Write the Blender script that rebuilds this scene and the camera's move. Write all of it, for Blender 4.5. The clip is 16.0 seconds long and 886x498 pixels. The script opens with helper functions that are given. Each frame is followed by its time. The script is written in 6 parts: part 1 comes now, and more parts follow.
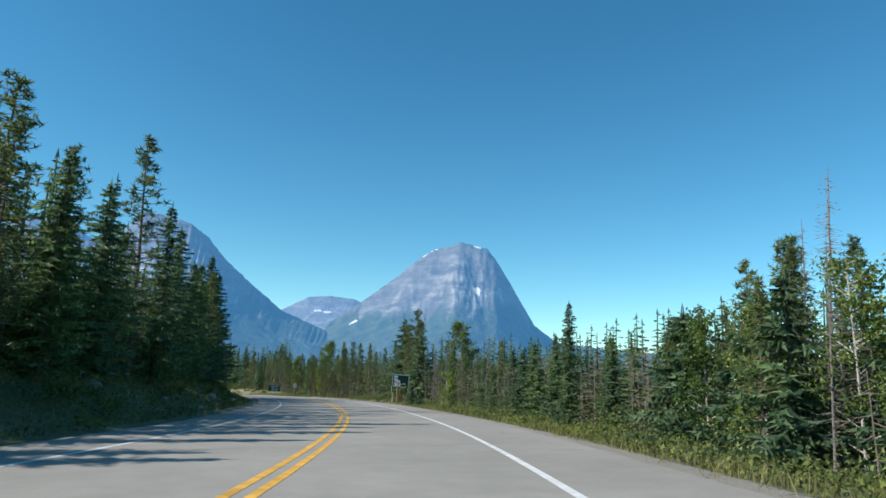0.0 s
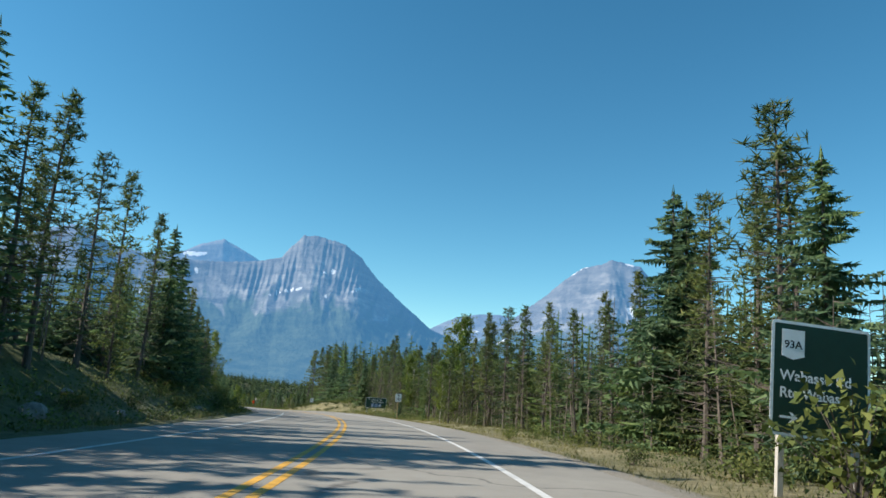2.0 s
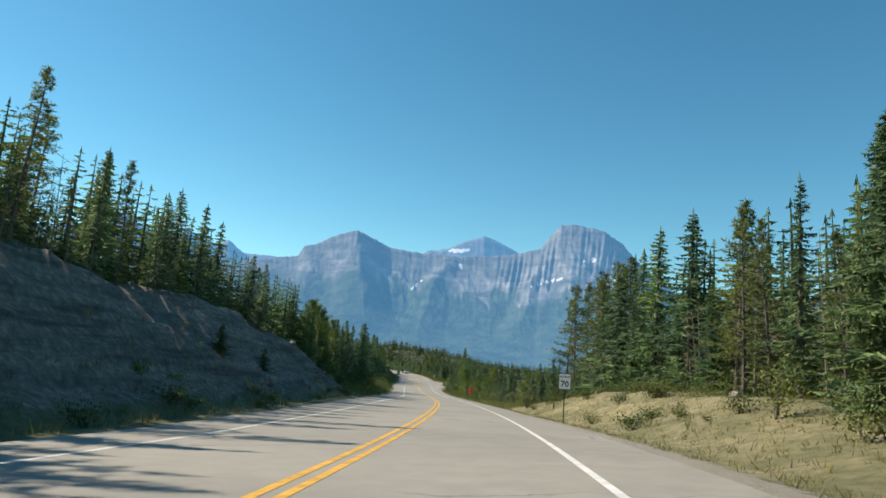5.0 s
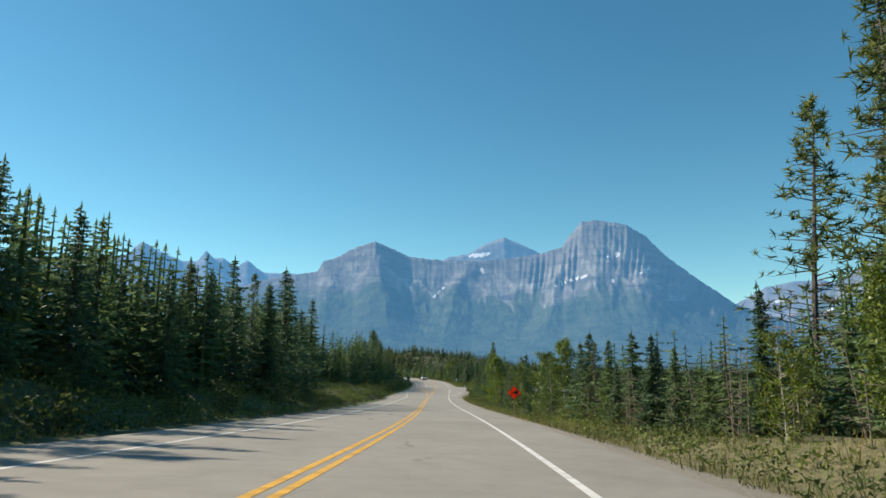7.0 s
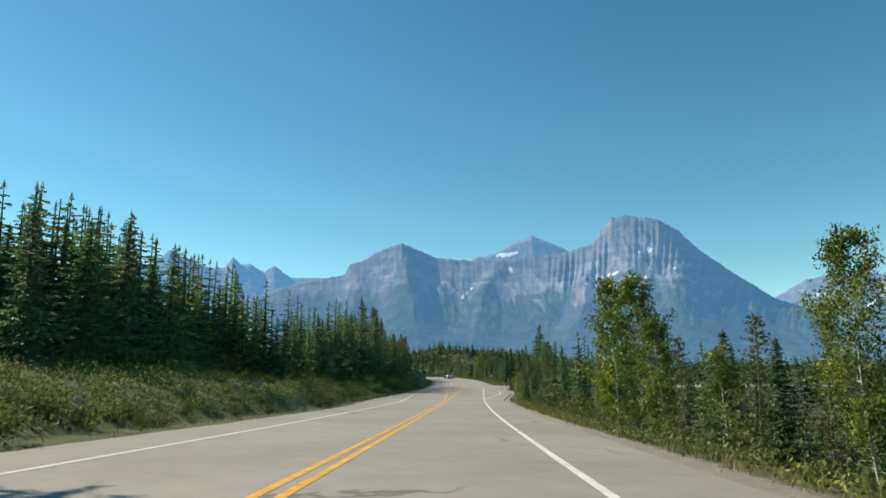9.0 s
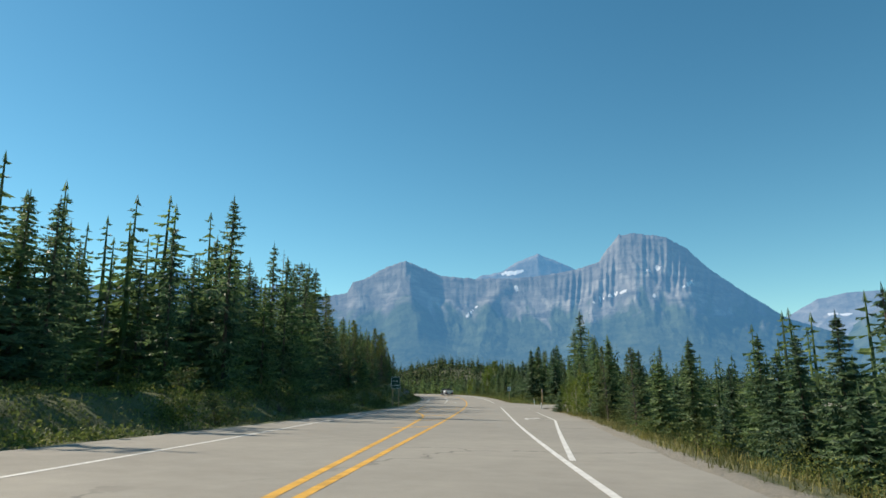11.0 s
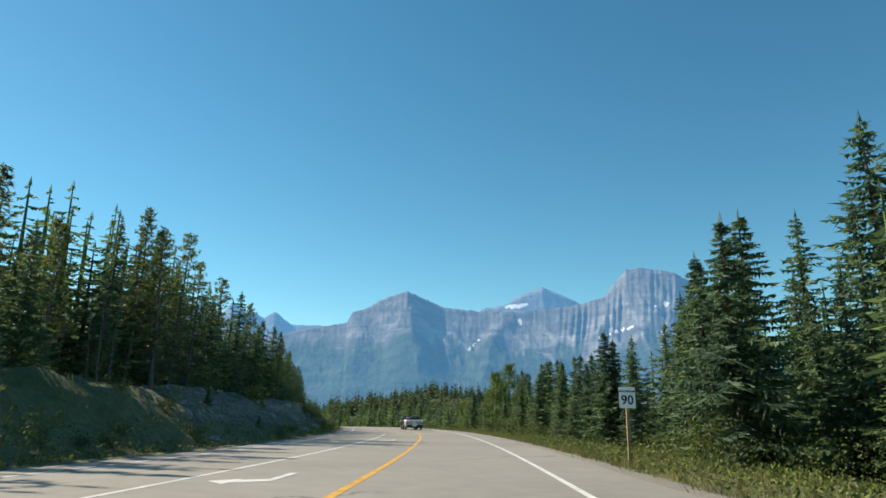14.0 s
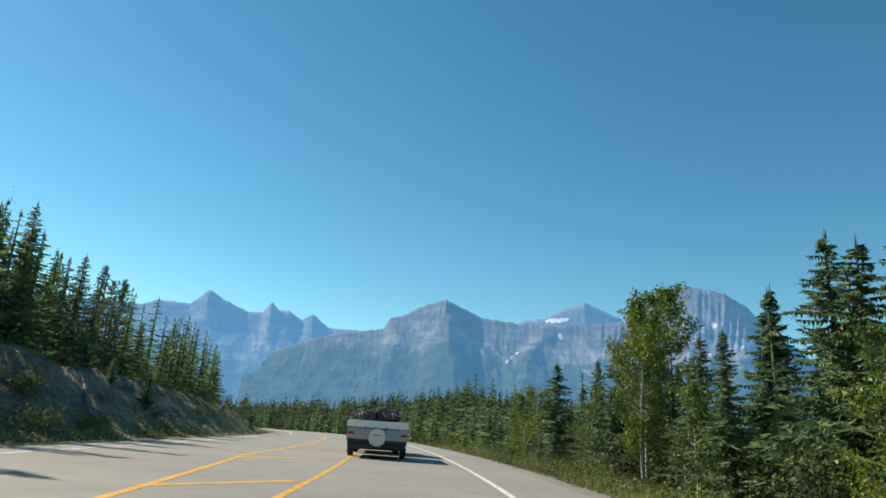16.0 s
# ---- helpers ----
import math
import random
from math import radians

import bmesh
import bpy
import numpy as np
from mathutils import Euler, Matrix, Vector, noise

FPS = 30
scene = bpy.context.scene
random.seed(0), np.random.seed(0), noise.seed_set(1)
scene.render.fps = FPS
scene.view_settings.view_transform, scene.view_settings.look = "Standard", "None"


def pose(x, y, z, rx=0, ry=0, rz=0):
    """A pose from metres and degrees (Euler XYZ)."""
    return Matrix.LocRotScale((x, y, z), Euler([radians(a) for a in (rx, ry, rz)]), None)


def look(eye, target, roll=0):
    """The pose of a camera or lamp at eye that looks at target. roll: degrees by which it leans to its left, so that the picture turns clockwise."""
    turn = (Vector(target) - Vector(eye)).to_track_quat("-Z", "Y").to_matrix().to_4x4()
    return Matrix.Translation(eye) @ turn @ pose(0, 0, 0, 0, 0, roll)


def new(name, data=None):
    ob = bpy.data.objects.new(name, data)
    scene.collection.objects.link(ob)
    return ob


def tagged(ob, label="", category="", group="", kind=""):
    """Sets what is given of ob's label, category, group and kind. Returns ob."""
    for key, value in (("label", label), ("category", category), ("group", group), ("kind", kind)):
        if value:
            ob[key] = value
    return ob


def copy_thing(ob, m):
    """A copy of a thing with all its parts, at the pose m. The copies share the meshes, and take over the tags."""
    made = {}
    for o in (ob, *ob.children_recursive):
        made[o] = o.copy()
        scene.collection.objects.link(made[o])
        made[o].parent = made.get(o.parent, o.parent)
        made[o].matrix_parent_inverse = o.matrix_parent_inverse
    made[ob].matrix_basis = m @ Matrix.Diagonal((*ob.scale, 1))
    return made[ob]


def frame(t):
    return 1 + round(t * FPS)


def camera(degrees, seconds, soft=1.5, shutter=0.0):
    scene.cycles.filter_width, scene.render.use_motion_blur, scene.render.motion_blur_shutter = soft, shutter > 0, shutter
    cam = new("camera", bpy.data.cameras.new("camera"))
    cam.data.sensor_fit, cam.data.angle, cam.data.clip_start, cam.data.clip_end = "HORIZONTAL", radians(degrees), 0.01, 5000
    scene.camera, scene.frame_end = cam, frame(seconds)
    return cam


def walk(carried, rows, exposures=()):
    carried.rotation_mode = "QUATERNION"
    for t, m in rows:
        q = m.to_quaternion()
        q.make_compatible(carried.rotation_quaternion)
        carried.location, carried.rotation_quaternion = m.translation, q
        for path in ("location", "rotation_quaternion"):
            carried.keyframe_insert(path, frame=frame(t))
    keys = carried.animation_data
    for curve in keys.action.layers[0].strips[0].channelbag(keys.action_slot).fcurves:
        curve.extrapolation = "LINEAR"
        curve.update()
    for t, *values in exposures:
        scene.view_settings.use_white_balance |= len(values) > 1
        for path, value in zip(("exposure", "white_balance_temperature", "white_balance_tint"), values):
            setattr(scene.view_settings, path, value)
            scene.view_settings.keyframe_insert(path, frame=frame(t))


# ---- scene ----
# ---- camera ----
cam = camera(66.0, 16.0, soft=1.6)
walk(cam, [
    (0.0, pose(0.04, -0.01, 1.05, 100.88, -2.07, -13.78)),
    (0.5, pose(2.99, 15.21, 0.71, 101.00, -2.39, -10.32)),
    (1.0, pose(5.00, 30.57, 0.39, 101.26, -2.85, -6.27)),
    (1.5, pose(6.11, 46.03, 0.09, 101.55, -3.32, -3.87)),
    (2.0, pose(6.40, 61.53, -0.20, 101.98, -3.94, -1.62)),
    (2.5, pose(5.78, 77.01, -0.50, 101.89, -4.00, 1.35)),
    (3.0, pose(4.50, 92.44, -0.84, 100.75, -3.39, 4.29)),
    (3.5, pose(2.83, 107.85, -1.22, 100.30, -2.70, 7.42)),
    (4.0, pose(0.35, 123.16, -1.65, 100.28, -2.85, 11.37)),
    (4.5, pose(-3.16, 138.28, -2.13, 100.09, -3.94, 16.48)),
    (5.0, pose(-7.26, 153.23, -2.64, 99.77, -4.20, 20.25)),
    (5.2, pose(-9.00, 159.19, -2.85, 99.83, -3.83, 20.49)),
    (6.2, pose(-18.55, 188.69, -3.95, 100.12, -1.93, 21.67)),
    (7.3, pose(-30.40, 220.67, -5.13, 100.44, 0.15, 22.96)),
    (7.5, pose(-32.69, 226.44, -5.35, 100.50, 0.53, 23.20)),
    (8.0, pose(-38.59, 240.78, -5.87, 100.58, 0.56, 23.59)),
    (8.5, pose(-44.67, 255.04, -6.35, 100.46, 0.53, 24.39)),
    (9.0, pose(-50.84, 269.26, -6.80, 100.56, 0.57, 25.13)),
    (9.2, pose(-53.31, 274.94, -6.96, 100.73, 0.54, 25.17)),
    (10.2, pose(-65.61, 303.40, -7.66, 101.55, 0.43, 25.36)),
    (11.3, pose(-78.72, 334.87, -8.13, 102.46, 0.31, 25.56)),
    (11.5, pose(-81.06, 340.61, -8.19, 102.62, 0.28, 25.60)),
    (12.0, pose(-86.97, 354.95, -8.26, 103.30, 0.22, 25.63)),
    (12.5, pose(-92.83, 369.29, -8.29, 103.96, -0.04, 25.43)),
    (13.0, pose(-98.63, 383.66, -8.25, 104.65, -0.27, 25.34)),
    (13.5, pose(-104.52, 398.01, -8.15, 104.95, -0.63, 25.43)),
    (14.0, pose(-110.56, 412.28, -8.00, 105.09, -0.93, 25.53)),
    (14.5, pose(-116.83, 426.45, -7.80, 105.27, -1.43, 25.58)),
    (15.0, pose(-123.28, 440.55, -7.57, 105.73, -2.73, 25.36)),
    (15.5, pose(-130.10, 454.47, -7.32, 106.05, -3.78, 25.99)),
    (16.0, pose(-137.38, 468.16, -7.06, 105.91, -4.22, 28.22)),
], exposures=[(0.0, 0.49, 6000, 10), (2.0, 0.59, 6350, 10), (3.5, 0.62, 6600, 10), (4.5, 0.58, 6750, 10), (5.0, 0.62, 6900, 10), (7.5, 0.45, 6900, 10), (8.0, 0.50, 6950, 10), (9.0, 0.48, 6950, 10), (11.3, 0.46, 7000, 10), (12.0, 0.55, 7000, 10), (14.0, 0.58, 6950, 10), (16.0, 0.53, 6850, 10)])

# ---- world and sun ----
SUN_AZ, SUN_EL = 94.0, 37.0          # degrees left of +y, degrees above the horizon
world = bpy.data.worlds.new("world")
scene.world = world
world.use_nodes = True
wn = world.node_tree.nodes
sky = wn.new("ShaderNodeTexSky")
sky.sky_type, sky.sun_disc = "NISHITA", False
sky.sun_elevation, sky.sun_rotation = radians(SUN_EL), radians(-SUN_AZ)
sky.altitude, sky.air_density, sky.dust_density, sky.ozone_density = 1800.0, 1.0, 0.25, 3.0
wn["Background"].inputs["Strength"].default_value = 0.115
rich, tint = wn.new("ShaderNodeHueSaturation"), wn.new("ShaderNodeMix")
rich.inputs["Saturation"].default_value = 1.25
tint.data_type, tint.blend_type = "RGBA", "MULTIPLY"
tint.inputs[0].default_value, tint.inputs[7].default_value = 1.0, (1.14, 1.24, 0.92, 1)
world.node_tree.links.new(sky.outputs[0], rich.inputs["Color"])
world.node_tree.links.new(rich.outputs[0], tint.inputs[6])
world.node_tree.links.new(tint.outputs[2], wn["Background"].inputs[0])
sun = new("sun", bpy.data.lights.new("sun", "SUN"))
sun.data.energy, sun.data.angle, sun.data.color = 5.0, radians(0.53), (1.0, 0.92, 0.80)
sun.matrix_world = look((0, 0, 0), (math.sin(radians(SUN_AZ)) * math.cos(radians(SUN_EL)),
                                    -math.cos(radians(SUN_AZ)) * math.cos(radians(SUN_EL)), -math.sin(radians(SUN_EL))))

# ---- materials ----


def material(name):
    m = bpy.data.materials.new(name)
    m.use_nodes = True
    return m, m.node_tree.nodes, m.node_tree.links, m.node_tree.nodes["Principled BSDF"]


def noise_node(n, l, scale, detail=4.0, rough=0.55, world_space=True, stretch=None):
    t = n.new("ShaderNodeTexNoise")
    t.inputs["Scale"].default_value, t.inputs["Detail"].default_value, t.inputs["Roughness"].default_value = scale, detail, rough
    src = n.new("ShaderNodeNewGeometry").outputs["Position"] if world_space else n.new("ShaderNodeTexCoord").outputs["Object"]
    if stretch:
        mp = n.new("ShaderNodeMapping")
        mp.inputs["Scale"].default_value = stretch
        l.new(src, mp.inputs["Vector"])
        src = mp.outputs["Vector"]
    l.new(src, t.inputs["Vector"])
    return t


def ramp_node(n, l, fac, stops):
    r = n.new("ShaderNodeValToRGB")
    el = r.color_ramp.elements
    el[0].position, el[0].color = stops[0][0], (*stops[0][1], 1)
    el[1].position, el[1].color = stops[-1][0], (*stops[-1][1], 1)
    for p, c in stops[1:-1]:
        e = el.new(p)
        e.color = (*c, 1)
    l.new(fac, r.inputs[0])
    return r


def mix_node(n, l, fac, a, b, mode="MIX"):
    m = n.new("ShaderNodeMix")
    m.data_type, m.blend_type = "RGBA", mode
    for sock, v in ((m.inputs[0], fac), (m.inputs[6], a), (m.inputs[7], b)):
        if isinstance(v, bpy.types.NodeSocket):
            l.new(v, sock)
        elif isinstance(v, tuple):
            sock.default_value = (*v, 1)
        else:
            sock.default_value = v
    return m.outputs[2]


def bump_node(n, l, height, strength, distance, bsdf):
    b = n.new("ShaderNodeBump")
    b.inputs["Strength"].default_value, b.inputs["Distance"].default_value = strength, distance
    l.new(height, b.inputs["Height"])
    l.new(b.outputs[0], bsdf.inputs["Normal"])


def plain(name, colour, rough=0.5, metal=0.0, vary=0.12, scale=6.0, bump=0.0):
    """A paint, plastic or metal with faint stains and wear."""
    m, n, l, p = material(name)
    t = noise_node(n, l, scale, 5.0, 0.6, world_space=False)
    lo = tuple(c * (1 - vary) for c in colour)
    hi = tuple(min(1, c * (1 + vary * 0.6)) for c in colour)
    l.new(ramp_node(n, l, t.outputs[0], [(0.3, lo), (0.7, hi)]).outputs[0], p.inputs["Base Color"])
    p.inputs["Roughness"].default_value, p.inputs["Metallic"].default_value = rough, metal
    if bump:
        bump_node(n, l, t.outputs[0], bump, 0.01, p)
    return m


def foliage(name, dark, mid, light, gloss=0.55, glow=0.34):
    """Leaves or needles: each twig of its own shade, each tree of its own hue, light passing through."""
    m, n, l, p = material(name)
    geo, info = n.new("ShaderNodeNewGeometry"), n.new("ShaderNodeObjectInfo")
    r = ramp_node(n, l, geo.outputs["Random Per Island"], [(0.0, dark), (0.55, mid), (1.0, light)])
    hue = ramp_node(n, l, info.outputs["Random"], [(0.0, (0.78, 0.86, 0.82)), (0.5, (1.0, 1.0, 1.0)), (1.0, (1.16, 1.12, 0.88))])
    big = noise_node(n, l, 0.9, 3.0)
    c = mix_node(n, l, 1.0, r.outputs[0], hue.outputs[0], "MULTIPLY")
    br = ramp_node(n, l, big.outputs[0], [(0.3, (0.75, 0.78, 0.8)), (0.7, (1.2, 1.15, 1.05))])
    c = mix_node(n, l, 1.0, c, br.outputs[0], "MULTIPLY")
    wide = noise_node(n, l, 0.23, 2.0)
    wr = ramp_node(n, l, wide.outputs[0], [(0.34, (0.70, 0.80, 0.88)), (0.5, (1.0, 1.0, 1.0)), (0.66, (1.26, 1.24, 0.95))])
    c = mix_node(n, l, 1.0, c, wr.outputs[0], "MULTIPLY")
    l.new(c, p.inputs["Base Color"])
    p.inputs["Roughness"].default_value = gloss
    p.inputs["Specular IOR Level"].default_value = 0.25
    tr = n.new("ShaderNodeBsdfTranslucent")
    l.new(c, tr.inputs["Color"])
    mx = n.new("ShaderNodeMixShader")
    mx.inputs[0].default_value = glow
    l.new(p.outputs[0], mx.inputs[1])
    l.new(tr.outputs[0], mx.inputs[2])
    l.new(mx.outputs[0], n["Material Output"].inputs["Surface"])
    return m


def bark(name, dark, light, scale=14.0, stretch=(1, 1, 0.2), knots=None):
    m, n, l, p = material(name)
    t = noise_node(n, l, scale, 5.0, 0.65, world_space=False, stretch=stretch)
    c = ramp_node(n, l, t.outputs[0], [(0.32, dark), (0.68, light)]).outputs[0]
    if knots:
        k = noise_node(n, l, 9.0, 2.0, 0.5, world_space=False, stretch=(0.6, 0.6, 2.2))
        c = mix_node(n, l, ramp_node(n, l, k.outputs[0], [(0.62, (0, 0, 0)), (0.68, (1, 1, 1))]).outputs[0], c, knots)
    l.new(c, p.inputs["Base Color"])
    p.inputs["Roughness"].default_value = 0.9
    bump_node(n, l, t.outputs[0], 0.7, 0.03, p)
    return m


SPRUCE = foliage("spruce_needles", (0.045, 0.081, 0.048), (0.099, 0.161, 0.083), (0.180, 0.250, 0.128), 0.55, 0.44)
PINE = foliage("pine_needles", (0.066, 0.092, 0.037), (0.132, 0.166, 0.063), (0.220, 0.242, 0.095), 0.55, 0.42)
ASPEN = foliage("aspen_leaves", (0.060, 0.098, 0.020), (0.130, 0.184, 0.037), (0.225, 0.270, 0.064), 0.4, 0.40)
SHRUB = foliage("shrub_leaves", (0.052, 0.071, 0.023), (0.110, 0.140, 0.041), (0.176, 0.193, 0.067), 0.75, 0.3)
HEATH = foliage("heath_leaves", (0.066, 0.094, 0.026), (0.145, 0.182, 0.050), (0.245, 0.270, 0.088), 0.7, 0.34)
GRASS = foliage("grass_blades", (0.075, 0.085, 0.028), (0.155, 0.155, 0.055), (0.30, 0.26, 0.115), 0.6, 0.3)
WOODS = foliage("far_woods", (0.028, 0.045, 0.029), (0.057, 0.087, 0.047), (0.101, 0.132, 0.065), 0.9)
TWIGS = bark("dead_twigs", (0.080, 0.066, 0.052), (0.19, 0.158, 0.128))
BARK = bark("conifer_bark", (0.045, 0.036, 0.030), (0.14, 0.115, 0.095))
PALE_BARK = bark("aspen_bark", (0.26, 0.24, 0.20), (0.48, 0.45, 0.39), 10.0, (1, 1, 1.0), (0.05, 0.045, 0.04))
DEAD = bark("dead_wood", (0.085, 0.075, 0.068), (0.22, 0.20, 0.18))


def asphalt():
    m, n, l, p = material("sun_bleached_asphalt")
    fine = noise_node(n, l, 55.0, 3.0, 0.7)
    mid = noise_node(n, l, 1.7, 5.0, 0.6)
    wide = noise_node(n, l, 0.16, 4.0, 0.55)
    c = ramp_node(n, l, fine.outputs[0], [(0.25, (0.165, 0.152, 0.131)), (0.75, (0.335, 0.312, 0.268))]).outputs[0]
    c = mix_node(n, l, 0.55, c, ramp_node(n, l, mid.outputs[0], [(0.3, (0.200, 0.185, 0.160)), (0.7, (0.318, 0.297, 0.256))]).outputs[0])
    c = mix_node(n, l, 0.35, c, ramp_node(n, l, wide.outputs[0], [(0.35, (0.195, 0.182, 0.158)), (0.65, (0.328, 0.306, 0.262))]).outputs[0])
    # sealed cracks
    v = n.new("ShaderNodeTexVoronoi")
    v.feature = "DISTANCE_TO_EDGE"
    v.inputs["Scale"].default_value = 0.11
    warp = noise_node(n, l, 0.5, 4.0)
    add = n.new("ShaderNodeVectorMath")
    add.operation = "MULTIPLY_ADD"
    l.new(warp.outputs["Color"], add.inputs[0])
    add.inputs[1].default_value = (3, 3, 0)
    l.new(n.new("ShaderNodeNewGeometry").outputs["Position"], add.inputs[2])
    l.new(add.outputs[0], v.inputs["Vector"])
    crack = ramp_node(n, l, v.outputs["Distance"], [(0.0035, (1, 1, 1)), (0.006, (0, 0, 0))])
    gate = ramp_node(n, l, wide.outputs[0], [(0.50, (0, 0, 0)), (0.62, (0.65, 0.65, 0.65))])
    f = mix_node(n, l, 1.0, crack.outputs[0], gate.outputs[0], "MULTIPLY")
    c = mix_node(n, l, f, c, (0.06, 0.058, 0.055))
    l.new(c, p.inputs["Base Color"])
    p.inputs["Roughness"].default_value = 0.82
    p.inputs["Specular IOR Level"].default_value = 0.35
    bump_node(n, l, fine.outputs[0], 0.35, 0.012, p)
    return m


def earth():
    """Verge and forest floor: gravel beside the road, dry grass, moss and needles further off."""
    m, n, l, p = material("verge_and_forest_floor")
    at_ = n.new("ShaderNodeAttribute")
    at_.attribute_name = "cover"
    sep = n.new("ShaderNodeSeparateColor")
    l.new(at_.outputs["Color"], sep.inputs[0])
    a, b, d = noise_node(n, l, 0.35, 5.0, 0.6), noise_node(n, l, 3.2, 5.0, 0.65), noise_node(n, l, 28.0, 4.0, 0.7)
    grass = ramp_node(n, l, a.outputs[0], [(0.30, (0.035, 0.055, 0.014)), (0.50, (0.080, 0.100, 0.028)), (0.68, (0.165, 0.165, 0.060))]).outputs[0]
    grass = mix_node(n, l, 0.5, grass, ramp_node(n, l, b.outputs[0], [(0.3, (0.028, 0.042, 0.012)), (0.7, (0.145, 0.145, 0.052))]).outputs[0])
    dry = ramp_node(n, l, b.outputs[0], [(0.3, (0.150, 0.128, 0.060)), (0.7, (0.370, 0.310, 0.175))]).outputs[0]
    much = n.new("ShaderNodeMath")
    much.operation = "MULTIPLY"
    l.new(at_.outputs["Alpha"], much.inputs[0])
    l.new(ramp_node(n, l, a.outputs[0], [(0.35, (0.35, 0.35, 0.35)), (0.6, (0.95, 0.95, 0.95))]).outputs[0], much.inputs[1])
    grass = mix_node(n, l, much.outputs[0], grass, dry)
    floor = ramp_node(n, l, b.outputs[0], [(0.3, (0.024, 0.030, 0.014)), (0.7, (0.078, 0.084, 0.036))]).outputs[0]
    grit = ramp_node(n, l, d.outputs[0], [(0.25, (0.150, 0.132, 0.105)), (0.75, (0.380, 0.345, 0.285))]).outputs[0]
    rock = ramp_node(n, l, b.outputs[0], [(0.28, (0.085, 0.076, 0.066)), (0.55, (0.185, 0.167, 0.142)), (0.75, (0.330, 0.300, 0.255))]).outputs[0]
    layer = noise_node(n, l, 0.8, 5.0, 0.7, stretch=(0.16, 0.16, 2.3))
    rock = mix_node(n, l, 0.75, rock, ramp_node(n, l, layer.outputs[0], [(0.36, (0.31, 0.285, 0.26)), (0.50, (0.92, 0.88, 0.83)), (0.64, (1.50, 1.38, 1.25))]).outputs[0], "MULTIPLY")
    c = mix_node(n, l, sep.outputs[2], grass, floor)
    edge = n.new("ShaderNodeMath")
    edge.operation = "MULTIPLY_ADD"
    l.new(b.outputs[0], edge.inputs[0])
    edge.inputs[1].default_value = 1.2
    edge.inputs[2].default_value = -0.6
    gsum = n.new("ShaderNodeMath")
    gsum.operation = "ADD"
    l.new(edge.outputs[0], gsum.inputs[0])
    l.new(sep.outputs[0], gsum.inputs[1])
    gf = ramp_node(n, l, gsum.outputs[0], [(0.42, (0, 0, 0)), (0.62, (1, 1, 1))])
    c = mix_node(n, l, gf.outputs[0], c, grit)
    rsum = n.new("ShaderNodeMath")
    rsum.operation = "ADD"
    l.new(edge.outputs[0], rsum.inputs[0])
    l.new(sep.outputs[1], rsum.inputs[1])
    rf = ramp_node(n, l, rsum.outputs[0], [(0.45, (0, 0, 0)), (0.7, (1, 1, 1))])
    c = mix_node(n, l, rf.outputs[0], c, rock)
    l.new(c, p.inputs["Base Color"])
    p.inputs["Roughness"].default_value = 0.95
    bump_node(n, l, mix_node(n, l, 0.5, b.outputs[0], d.outputs[0]), 0.9, 0.12, p)
    return m


